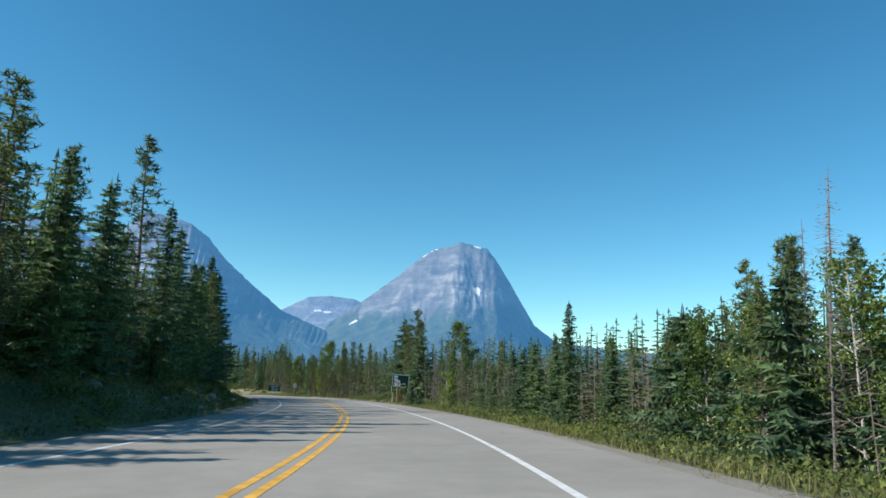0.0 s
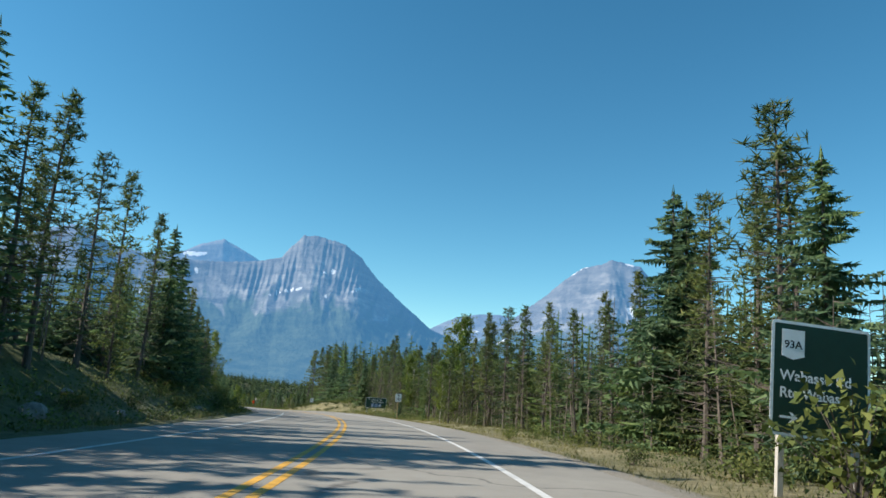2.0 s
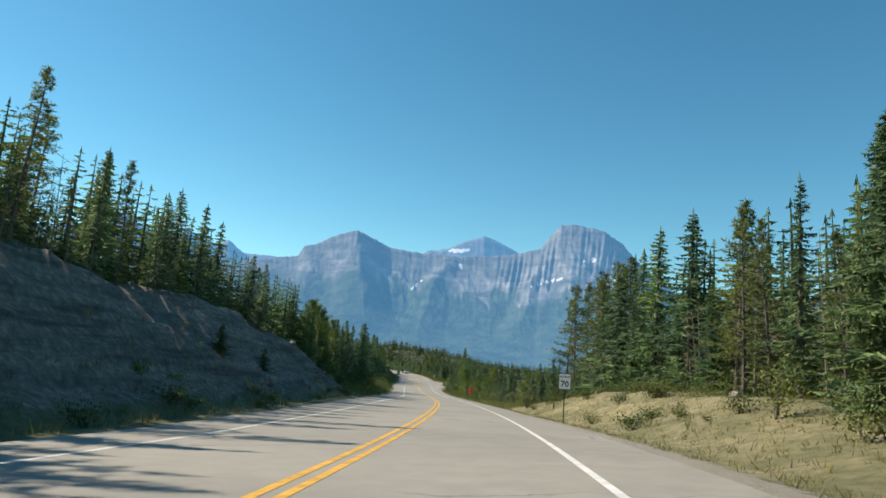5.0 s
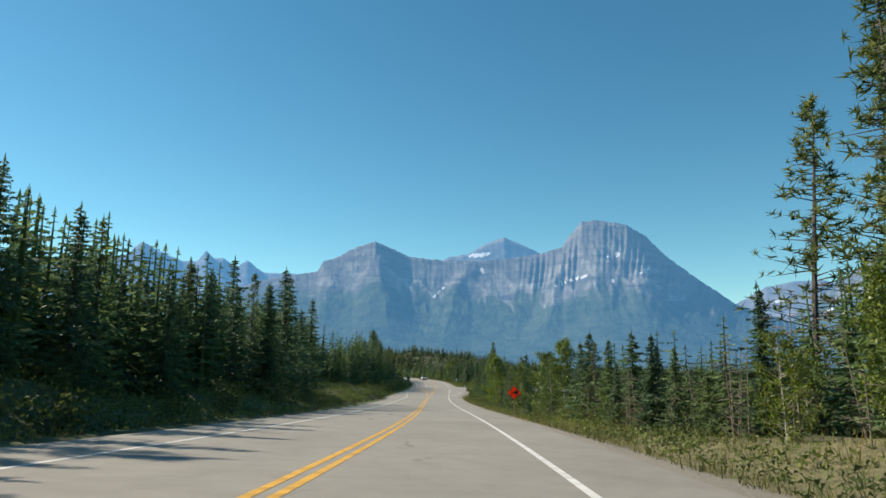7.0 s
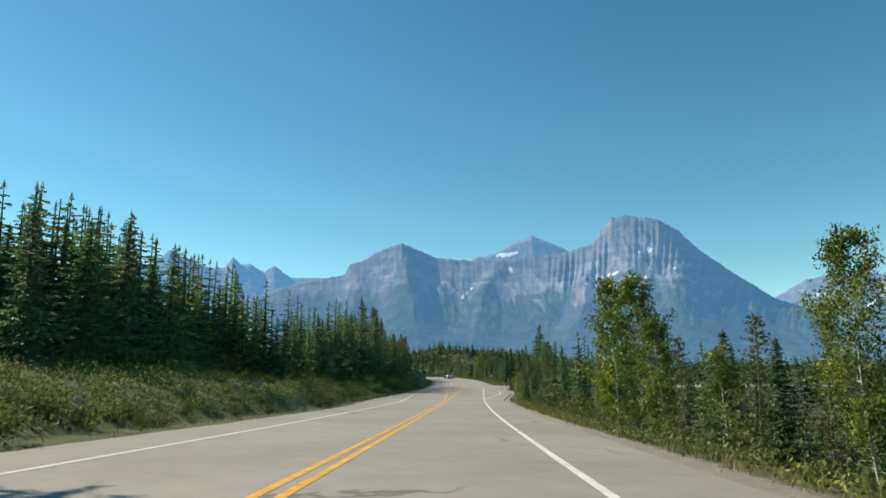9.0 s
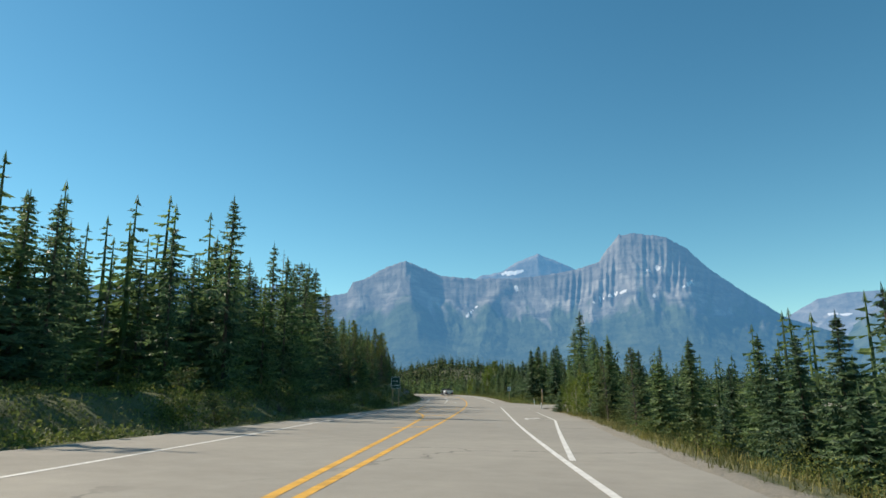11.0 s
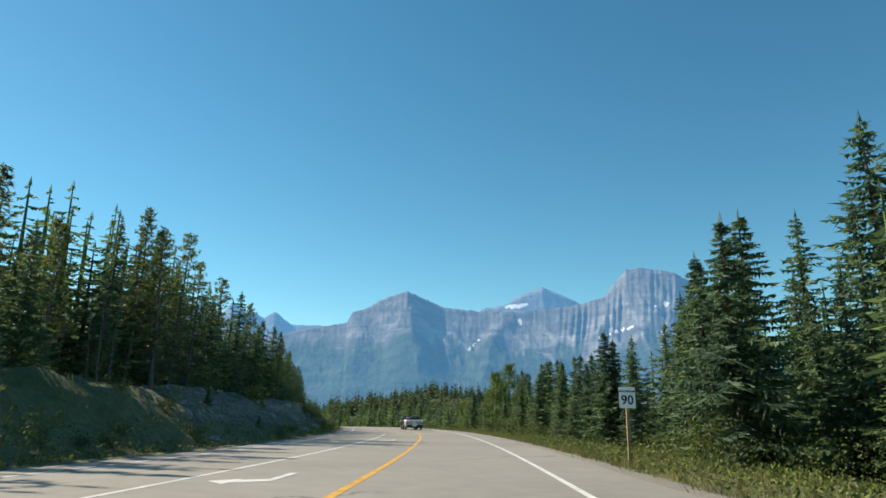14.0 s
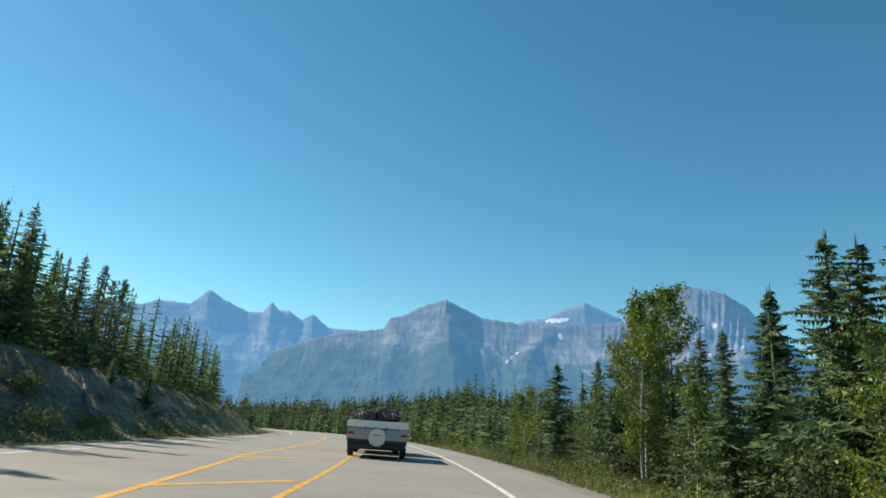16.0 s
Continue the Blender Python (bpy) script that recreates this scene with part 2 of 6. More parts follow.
def hazy_mountain_rock(name, haze_glow):
    """Distant backdrop: grey limestone, dark woods on the lower slopes, snow in the hollows, with the blue haze of
    distance painted on as emission.
    """
    m, n, l, p = material(name)
    at_ = n.new("ShaderNodeAttribute")
    at_.attribute_name = "cover"
    sep = n.new("ShaderNodeSeparateColor")
    l.new(at_.outputs["Color"], sep.inputs[0])
    a, b = noise_node(n, l, 0.011, 8.0, 0.68), noise_node(n, l, 0.004, 6.0, 0.6, stretch=(1, 1, 5))
    f_ = noise_node(n, l, 0.03, 6.0, 0.65)
    rock = ramp_node(n, l, a.outputs[0], [(0.3, (0.055, 0.056, 0.060)), (0.5, (0.105, 0.103, 0.104)), (0.7, (0.205, 0.195, 0.188))]).outputs[0]
    rock = mix_node(n, l, 0.45, rock, ramp_node(n, l, b.outputs[0], [(0.35, (0.060, 0.060, 0.062)), (0.65, (0.165, 0.157, 0.152))]).outputs[0])
    wood = ramp_node(n, l, a.outputs[0], [(0.35, (0.028, 0.042, 0.032)), (0.65, (0.070, 0.088, 0.058))]).outputs[0]
    ws = n.new("ShaderNodeMath")
    ws.operation = "MULTIPLY_ADD"
    l.new(a.outputs[0], ws.inputs[0])
    ws.inputs[1].default_value = 0.9
    l.new(sep.outputs[0], ws.inputs[2])
    wf = ramp_node(n, l, ws.outputs[0], [(0.72, (0, 0, 0)), (1.15, (1, 1, 1))])
    loose = n.new("ShaderNodeMath")
    loose.operation = "MULTIPLY"
    l.new(sep.outputs[2], loose.inputs[0])
    l.new(ramp_node(n, l, b.outputs[0], [(0.40, (0, 0, 0)), (0.60, (0.8, 0.8, 0.8))]).outputs[0], loose.inputs[1])
    rock = mix_node(n, l, loose.outputs[0], rock, (0.265, 0.245, 0.225))
    c = mix_node(n, l, wf.outputs[0], rock, wood)
    ragged = n.new("ShaderNodeMath")
    ragged.operation = "MULTIPLY_ADD"
    l.new(f_.outputs[0], ragged.inputs[0])
    ragged.inputs[1].default_value = 1.1
    l.new(sep.outputs[1], ragged.inputs[2])
    sf = ramp_node(n, l, ragged.outputs[0], [(0.98, (0, 0, 0)), (1.75, (1, 1, 1))])
    c = mix_node(n, l, sf.outputs[0], c, (0.46, 0.45, 0.45))
    l.new(c, p.inputs["Base Color"])
    p.inputs["Roughness"].default_value = 1.0
    p.inputs["Specular IOR Level"].default_value = 0.0
    bump_node(n, l, f_.outputs[0], 0.8, 16.0, p)
    # distance haze put into the material: an even blue emission over rock, woods and snow
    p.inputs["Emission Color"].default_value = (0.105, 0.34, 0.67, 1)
    p.inputs["Emission Strength"].default_value = haze_glow
    return m


ASPHALT, EARTH = asphalt(), earth()
YELLOW = plain("road_paint_yellow", (0.62, 0.33, 0.035), 0.7, 0, 0.35, 3.0)
WHITE_LINE = plain("road_paint_white", (0.62, 0.61, 0.58), 0.7, 0, 0.25, 3.0)
SIGN_GREEN = plain("sign_green", (0.008, 0.045, 0.028), 0.45)
SIGN_WHITE = plain("sign_white", (0.93, 0.93, 0.91), 0.35, 0, 0.06)
SIGN_BLACK = plain("sign_black", (0.012, 0.012, 0.013), 0.5)
SIGN_BLUE = plain("sign_blue", (0.02, 0.13, 0.42), 0.45)
SIGN_ORANGE = plain("sign_orange", (0.95, 0.11, 0.02), 0.45)
glow_through = SIGN_ORANGE.node_tree.nodes.new("ShaderNodeBsdfTranslucent")
glow_through.inputs["Color"].default_value = (1.0, 0.16, 0.03, 1)
fabric = SIGN_ORANGE.node_tree.nodes.new("ShaderNodeMixShader")
fabric.inputs[0].default_value = 0.65
SIGN_ORANGE.node_tree.links.new(SIGN_ORANGE.node_tree.nodes["Principled BSDF"].outputs[0], fabric.inputs[1])
SIGN_ORANGE.node_tree.links.new(glow_through.outputs[0], fabric.inputs[2])
SIGN_ORANGE.node_tree.links.new(fabric.outputs[0], SIGN_ORANGE.node_tree.nodes["Material Output"].inputs["Surface"])
SIGN_RED = plain("sign_red", (0.55, 0.02, 0.02), 0.45)
STEEL = plain("galvanised_steel", (0.36, 0.37, 0.38), 0.5, 0.7, 0.2)
TIMBER = bark("weathered_post_timber", (0.22, 0.15, 0.075), (0.44, 0.32, 0.17), 10.0)
PALE_TIMBER = bark("pale_post_timber", (0.34, 0.32, 0.28), (0.58, 0.55, 0.49), 10.0)
POST_WHITE = plain("white_post_paint", (0.72, 0.71, 0.67), 0.6, 0, 0.15)
POST_YELLOW = plain("yellow_reflector", (0.75, 0.50, 0.03), 0.5)
ROCK = bark("roadside_rock", (0.13, 0.12, 0.11), (0.36, 0.33, 0.29), 3.0, (1, 1, 1))

# ---- the road's line: s metres along it, o metres to the right of the driving line ----
STEP = 0.5
GS = np.arange(-93.0, 713.0, STEP)


def smooth(v, metres):
    k = np.hanning(int(metres / STEP) | 1)
    k /= k.sum()
    return np.convolve(np.pad(v, len(k) // 2, mode="edge"), k, "valid")


TURN = [(-93, -32.2), (0, -13.1), (31, -5.6), (62, 0.2), (108.5, 8.8), (133.3, 13.4), (158.1, 16.4), (195.3, 19.4), (232.5, 21.9), (263.5, 23.4),
        (294.5, 23.6), (341, 22.4), (387.5, 21.7), (418.5, 22.4), (449.5, 24.2), (471.2, 26.0), (496, 29.0), (558, 38.8), (620, 50.8), (713, 67.8)]
GRADE = [(-93, -1.3), (0, -1.3), (62, -1.0), (155, -2.0), (232.5, -2.0), (279, -1.6), (341, -0.7), (387.5, 0.05), (449.5, 0.85), (496, 1.0), (558, 0.6), (651, 0)]
GH = np.radians(smooth(np.interp(GS, *zip(*TURN)), 37.2))
GG = np.radians(smooth(np.interp(GS, *zip(*GRADE)), 62.0))
GX, GY, GZ = (np.cumsum(v) * STEP for v in (-np.sin(GH), np.cos(GH), np.tan(GG)))
ZERO = int(np.argmin(abs(GS)))
GX, GY, GZ = GX - GX[ZERO], GY - GY[ZERO], GZ - GZ[ZERO]


def bank(s):
    return np.interp(s, [0, 60, 125, 145, 170, 205, 390, 460], [0.02, 0.012, 0.008, 0.040, 0.040, -0.020, -0.022, 0.005])


def place(s, o, z=0.0):
    """World coordinates of points at s, o, z metres over the banked road surface."""
    s, o = np.asarray(s, float), np.asarray(o, float)
    h = np.interp(s, GS, GH)
    return np.stack([np.interp(s, GS, GX) + np.cos(h) * o, np.interp(s, GS, GY) + np.sin(h) * o,
                     np.interp(s, GS, GZ) + bank(s) * np.clip(o, -9, 5) + z], -1)


def heading(s):
    return math.degrees(float(np.interp(s, GS, GH)))


def edge_left(s):
    return np.interp(s, [0, 325, 350, 530, 560], [-7.4, -7.6, -9.3, -9.3, -8.0])


def edge_right(s):
    return np.interp(s, [0, 150, 350, 385, 436, 446], [4.0, 3.7, 3.7, 6.1, 6.3, 3.6])


# heights and widths of the slopes beside the road
L_H = ([-90, 0, 40, 75, 100, 130, 155, 175, 205, 225, 245, 285, 300, 345, 390, 410, 440, 470, 500, 540, 600],
       [1.5, 2.2, 1.8, 2.6, 2.0, 2.5, 4.3, 5.2, 4.8, 2.6, 1.0, 1.1, 1.15, 1.15, 1.2, 1.2, 1.8, 2.6, 2.8, 2.4, 1.5])
L_W = ([-90, 150, 180, 225, 290, 320, 350, 400, 450, 600], [6, 7, 9, 7, 5, 2.2, 2.2, 6, 5, 5])
R_H = ([-90, 60, 110, 150, 175, 200, 225, 250, 275, 300, 380, 410, 440, 600],
       [-0.5, -0.4, -0.2, 0.3, 1.5, 1.9, 1.0, -0.8, -1.6, -3.5, -3.5, -0.8, -0.4, -0.8])
R_W = ([-90, 150, 170, 215, 240, 280, 400, 600], [5, 8, 6, 6, 8, 9, 9, 6])


def rise(u):
    u = np.clip(u, 0, 1)
    return u * u * (3 - 2 * u)


def ripple(x, y, f, seed):
    return np.array([noise.fractal(Vector((a * f, b * f, seed)), 0.9, 2.1, 4) for a, b in zip(np.ravel(x), np.ravel(y))]).reshape(np.shape(x))


def lift(s, o):
    """Height of the ground over the road surface at s, o."""
    s, o = np.asarray(s, float), np.asarray(o, float)
    left, right = edge_left(s) - 1.2 - o, o - edge_right(s) - 0.8
    z = np.interp(s, *L_H) * rise(left / np.interp(s, *L_W)) + np.clip(left - np.interp(s, [278, 292, 350, 370], [5, 3, 3, 5]), 0, 24) * np.interp(s, [278, 292, 350, 370], [0.03, 0.13, 0.13, 0.03])
    z = z + np.interp(s, *R_H) * rise(right / np.interp(s, *R_W)) - np.clip(right - 14, 0, 60) * 0.02
    out = np.clip(np.maximum(left, right) / 4, 0, 1)
    z = z - 0.14 * np.exp(-((np.maximum(left, right) - 0.8) / 0.9) ** 2)
    side = np.clip((s - 407) / 4, 0, 1) * np.clip((438 - s) / 4, 0, 1) * np.clip((o - 4) / 2, 0, 1)
    z = z * (1 - side) - 0.04 * side
    z = np.where((left < -0.6) & (right < -0.6), -0.12, z)
    return z, out * (1 - side)


def ground(s, o):
    """World coordinates of the ground at s, o, with its humps."""
    p = place(s, o)
    z, out = lift(s, o)
    hump = ripple(p[..., 0], p[..., 1], 0.16, 3.0) * (0.28 + 0.09 * np.clip(np.interp(s, *L_H), 0, 5) * (np.asarray(o) < 0))
    crag = ripple(p[..., 0], p[..., 1], 0.55, 8.0) * np.interp(s, [60, 75, 215, 230, 285, 300, 350, 365, 450, 462, 545, 560], [.12, .40, .40, .15, .15, .32, .32, .12, .12, .60, .60, .12]) * (np.asarray(o) < 0)
    ledge = np.interp(s, [148, 160, 212, 226, 452, 464, 540, 552], [0, .17, .17, 0, 0, .12, .12, 0]) * (np.asarray(o) < 0) * np.clip(z / 0.6, 0, 1)
    z = z + ledge * np.sin(6.283 * z / 1.05 + 3.0 * ripple(p[..., 0], p[..., 1], 0.10, 12.0))
    sink = rise((np.abs(o) - 70) / 48)
    p[..., 2] += (z + out * (hump + crag)) * (1 - sink) - 10.0 * sink
    return p


def spot(s, o, z=0.0):
    """A point on the ground beside the road."""
    return Vector(ground(np.array([s]), np.array([o]))[0]) + Vector((0, 0, z))


# ---- helpers for meshes ----


def mesh_object(name, verts, faces, mat, parent=None, label="", smooth_faces=False):
    me = bpy.data.meshes.new(name)
    me.from_pydata([tuple(v) for v in verts], [], faces)
    me.update()
    me.materials.append(mat)
    if smooth_faces:
        me.shade_smooth()
    ob = new(name, me)
    ob.parent = parent
    return tagged(ob, label) if label else ob


def part(name, bm, mat, parent=None, label=""):
    """Links a bmesh as one mesh object under a thing or a part."""
    me = bpy.data.meshes.new(name)
    bm.to_mesh(me)
    bm.free()
    me.materials.append(mat)
    ob = new(name, me)
    ob.parent = parent
    return tagged(ob, label) if label else ob


def box(x, y, z, sx, sy, sz, bevel=0.0, segments=2, bm=None):
    """A block with its centre at x, y, z, edges rounded."""
    bm = bm or bmesh.new()
    made = bmesh.ops.create_cube(bm, size=1.0, matrix=Matrix.Translation((x, y, z)) @ Matrix.Diagonal((sx, sy, sz, 1)))
    if bevel:
        edges = list({e for v in made["verts"] for e in v.link_edges})
        bmesh.ops.bevel(bm, geom=edges, offset=bevel, segments=segments, profile=0.5, affect="EDGES")
    return bm


def rod(a, b, r1, r2=None, sides=10, bm=None):
    """A round bar from a to b."""
    bm = bm or bmesh.new()
    a, b = Vector(a), Vector(b)
    m = Matrix.Translation((a + b) / 2) @ (b - a).to_track_quat("Z", "Y").to_matrix().to_4x4()
    bmesh.ops.create_cone(bm, cap_ends=True, segments=sides, radius1=r1, radius2=r1 if r2 is None else r2, depth=(b - a).length, matrix=m)
    return bm


def prism(points, y0, y1, bm=None):
    """A plate of the given outline (x, z), between y0 and y1."""
    bm = bm or bmesh.new()
    front = [bm.verts.new((x, y0, z)) for x, z in points]
    back = [bm.verts.new((x, y1, z)) for x, z in points]
    bm.faces.new(front)
    bm.faces.new(back[::-1])
    for i in range(len(points)):
        j = (i + 1) % len(points)
        bm.faces.new((front[j], front[i], back[i], back[j]))
    bmesh.ops.recalc_face_normals(bm, faces=bm.faces)
    return bm


def rounded(w, h, r, cx=0.0, cz=0.0, n=5):
    pts = []
    for qx, qz, a0 in ((1, 1, 0), (-1, 1, 90), (-1, -1, 180), (1, -1, 270)):
        for i in range(n):
            a = radians(a0 + 90 * i / (n - 1))
            pts.append((cx + qx * (w / 2 - r) + r * math.cos(a), cz + qz * (h / 2 - r) + r * math.sin(a)))
    return pts


def lettering(text, size, x, z, y, mat, parent, align="LEFT", squeeze=1.0):
    """Raised lettering in the built-in font, facing -y."""
    cu = bpy.data.curves.new("lettering", "FONT")
    cu.body, cu.size, cu.extrude, cu.align_x, cu.resolution_u = text, size, 0.0015, align, 3
    cu.offset = 0.018 * size
    tmp = bpy.data.objects.new("lettering", cu)
    scene.collection.objects.link(tmp)
    me = bpy.data.meshes.new_from_object(tmp.evaluated_get(bpy.context.evaluated_depsgraph_get()))
    bpy.data.objects.remove(tmp)
    me.transform(Matrix.Translation((x, y, z)) @ Euler((radians(90), 0, 0)).to_matrix().to_4x4() @ Matrix.Diagonal((squeeze, 1, 1, 1)))
    me.materials.clear()
    me.materials.append(mat)
    ob = new("lettering", me)
    ob.parent = parent
    return ob


def thing(name, label, category, group="", kind=""):
    return tagged(new(name), label, category, group, kind)


def stand(s, o, turn=0.0, z=0.0):
    p = spot(s, o, z)
    return pose(p.x, p.y, p.z, 0, 0, heading(s) + turn)


# ---- ground ----
OS = np.array([-120, -108, -97, -88, -81, -75, -64, -54, -46, -39, -34, -30, -27, -24.5, -22.5, -20.5, -19, -17.8, -16.6, -15.6, -14.8, -14, -13.3, -12.6, -12, -11.4, -10.8, -10.2, -9.6, -9, -8.5, -8, -7.5, -6.5,
               -3, 0, 3, 3.6, 4.1, 4.6, 5.1, 5.7, 6.3, 7, 7.8, 8.6, 9.5, 10.5, 11.5, 13, 14.5, 16.5, 19, 22, 26, 31, 37, 44, 53, 63, 75, 81, 88, 97, 108, 120], float)
SS = np.arange(-90.0, 700.0, 1.25)


def cover_of(s, o):
    """Shares of grit, rock and forest floor."""
    left, right = edge_left(s) - o, o - edge_right(s)
    grit = np.clip(1.15 - np.maximum(left * 1.7, right) / 1.3, 0, 1)
    rock = np.interp(s, [-90, 60, 135, 160, 215, 235, 455, 475, 540, 560], [.15, .25, .3, .95, .9, .1, .1, .75, .7, .1]) * np.clip((left - 1.8) / 1.2, 0, 1) * np.clip((13 - left) / 3, 0, 1)
    rock = np.maximum(rock, np.interp(s, [275, 288, 345, 360], [0, .22, .22, 0]) * np.clip((left - 1.4) / 0.8, 0, 1) * np.clip((3.9 - left) / 0.9, 0, 1))
    rock = np.maximum(rock, np.interp(s, [165, 180, 205, 220], [0, .35, .35, 0]) * np.clip((right - 2.5) / 2, 0, 1) * np.clip((9 - right) / 2, 0, 1))
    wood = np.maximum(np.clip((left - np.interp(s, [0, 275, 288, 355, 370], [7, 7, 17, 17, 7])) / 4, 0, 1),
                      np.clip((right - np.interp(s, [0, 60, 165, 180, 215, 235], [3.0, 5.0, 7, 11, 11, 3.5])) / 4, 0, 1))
    grit = np.maximum(grit, np.clip((s - 412) / 2, 0, 1) * np.clip((434 - s) / 2, 0, 1) * np.clip((o - 5) / 1.5, 0, 1) * 0.9)
    dry = np.clip((9 - right) / 3, 0, 1) * (right > 0) * np.interp(s, [20, 60, 70, 124, 132, 140, 150, 225, 260, 430, 450], [.3, .45, .9, .9, .4, .4, .95, .85, .3, .3, .2])
    dry = np.maximum(dry, np.clip((5 - left) / 2, 0, 1) * (left > 0) * np.interp(s, [200, 240, 380, 420], [.4, .0, .0, .4]))
    return np.stack([grit, rock, wood, dry], -1)


def far_height(x, y):
    """Valley floor and wooded rises beyond the road's own strip."""
    z = -9.0 + 21.0 * np.exp(-(((x + 258) / 52) ** 2 + ((y - 726) / 70) ** 2)) + 6.0 * np.exp(-(((x + 300) / 170) ** 2 + ((y - 730) / 90) ** 2)) + 8.0 * np.exp(-(((x + 460) / 130) ** 2 + ((y - 640) / 160) ** 2))
    z += 5.0 * np.exp(-(((x + 60) / 160) ** 2 + ((y - 640) / 120) ** 2))
    z += 7.0 * np.exp(-(((x + 330) / 120) ** 2 + ((y - 330) / 200) ** 2)) + 4.0 * np.exp(-(((x + 120) / 60) ** 2 + ((y - 60) / 140) ** 2))
    return z


RINGS = [0, 40, 80, 120, 160, 210, 270, 340, 420, 520, 640, 800, 1000, 1300, 1700, 2300, 3100, 4200, 4900]


def valley_point(r, a):
    x, y = -60 + r * math.cos(a), 280 + r * math.sin(a)
    d = np.hypot(GX - x, GY - y)
    i = int(d.argmin())
    near = max(0.0, 1 - max(0.0, d[i] - 60) / (60 if y > 640 else 130))
    return x, y, float(far_height(x, y)) * (1 - near) + (GZ[i] - 7.0) * near


VALLEY = np.array([[valley_point(r, 2 * math.pi * k / 72) for k in range(72)] for r in RINGS])


def valley_height(x, y):
    """Height of the wide valley sheet between its points."""
    r, a = math.hypot(x + 60, y - 280), (math.atan2(y - 280, x + 60) % (2 * math.pi)) / (2 * math.pi) * 72
    i = min(len(RINGS) - 2, int(np.searchsorted(RINGS, r)) - 1)
    u, k = (r - RINGS[i]) / (RINGS[i + 1] - RINGS[i]), int(a) % 72
    v, n = a - int(a), (int(a) + 1) % 72
    z = VALLEY[:, :, 2]
    return (z[i, k] * (1 - v) + z[i, n] * v) * (1 - u) + (z[i + 1, k] * (1 - v) + z[i + 1, n] * v) * u


def build_ground():
    s, o = np.meshgrid(SS, OS, indexing="ij")
    p = ground(s, o)
    rows, cols = s.shape
    verts = list(map(tuple, p.reshape(-1, 3)))
    faces = [(i * cols + j, i * cols + j + 1, (i + 1) * cols + j + 1, (i + 1) * cols + j) for i in range(rows - 1) for j in range(cols - 1)]
    cov = cover_of(s, o).reshape(-1, 4)
    # wide valley floor, out to the horizon
    base = len(verts)
    verts += [tuple(v) for v in VALLEY.reshape(-1, 3)]
    faces += [(base + i * 72 + k, base + (i + 1) * 72 + k, base + (i + 1) * 72 + (k + 1) % 72, base + i * 72 + (k + 1) % 72)
              for i in range(len(RINGS) - 1) for k in range(72)]
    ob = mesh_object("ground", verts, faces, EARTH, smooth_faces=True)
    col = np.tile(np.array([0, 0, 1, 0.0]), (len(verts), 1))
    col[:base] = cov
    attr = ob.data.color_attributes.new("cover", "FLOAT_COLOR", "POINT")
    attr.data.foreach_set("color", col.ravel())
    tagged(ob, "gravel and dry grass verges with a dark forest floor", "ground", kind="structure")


build_ground()


def strip(name, s, lo, hi, mat, z=0.0, thick=0.0, label="", category="road", across=2, parent=None):
    """A band that follows the road from offset lo to offset hi."""
    s = np.asarray(s, float)
    lo, hi = np.broadcast_to(lo, s.shape), np.broadcast_to(hi, s.shape)
    u = np.linspace(0, 1, across)
    o = lo[:, None] * (1 - u) + hi[:, None] * u
    p = place(np.repeat(s[:, None], across, 1), o, z).reshape(-1, 3)
    verts = list(map(tuple, p))
    faces = [(i * across + j, i * across + j + 1, (i + 1) * across + j + 1, (i + 1) * across + j) for i in range(len(s) - 1) for j in range(across - 1)]
    if thick:
        n = len(verts)
        verts += [(x, y, h - thick) for x, y, h in verts]
        for i in range(len(s) - 1):
            a, b = i * across, (i + 1) * across
            faces.append((a + n, a, b, b + n))
            a, b = a + across - 1, b + across - 1
            faces.append((a, a + n, b + n, b))
    ob = mesh_object(name, verts, faces, mat, parent)
    return tagged(ob, label, category, kind="structure") if label else ob


RS = np.arange(-90.0, 700.0, 1.5)
crumble = np.array([noise.fractal(Vector((q * 0.5, 1.0, 0.0)), 0.8, 2.0, 4) for q in RS]) * 0.16
strip("road", RS, edge_left(RS) + crumble, edge_right(RS) - crumble[::-1], ASPHALT, 0.0, 0.3, "sun-bleached grey two-lane asphalt highway", "road", 9)


def side_road():
    """The gravelly side road that leaves to the right."""
    verts, faces = [], []
    n = 16
    for i in range(n):
        u = i / (n - 1)
        o = 5.6 + 44 * u
        mid, half = 423.5 + 5 * u + 10 * u * u, 3.6 + 4.6 * (1 - u) ** 6
        for e in (-1, -0.33, 0.33, 1):
            p = place(mid + e * half, o)
            verts.append((p[0], p[1], p[2] + 0.012 - 0.6 * u * u))
    faces = [(i * 4 + j, i * 4 + 4 + j, i * 4 + 5 + j, i * 4 + 1 + j) for i in range(n - 1) for j in range(3)]
    tagged(mesh_object("road", verts, faces, ASPHALT), "narrow paved side road leaving the highway", "road", kind="structure")


side_road()


def line(s0, s1, o, width, mat, label, dash=None, o1=None):
    """One painted line, or a row of dashes joined in one mesh."""
    spans = [(s0, s1)] if dash is None else [(q, q + dash[0]) for q in np.arange(s0, s1, dash[1])]
    verts, faces = [], []
    for a, b in spans:
        s = np.linspace(a, b, max(2, int((b - a) / 1.5) + 1))
        off = o(s) if callable(o) else o if o1 is None else np.interp(s, [s0, s1], [o, o1])
        lo, hi = place(s, off - width / 2, 0.004), place(s, off + width / 2, 0.004)
        k = len(verts)
        for i in range(len(s)):
            verts += [tuple(lo[i]), tuple(hi[i])]
        faces += [(k + 2 * i, k + 2 * i + 1, k + 2 * i + 3, k + 2 * i + 2) for i in range(len(s) - 1)]
    return tagged(mesh_object("road_marking", verts, faces, mat), label, "road marking", kind="structure")




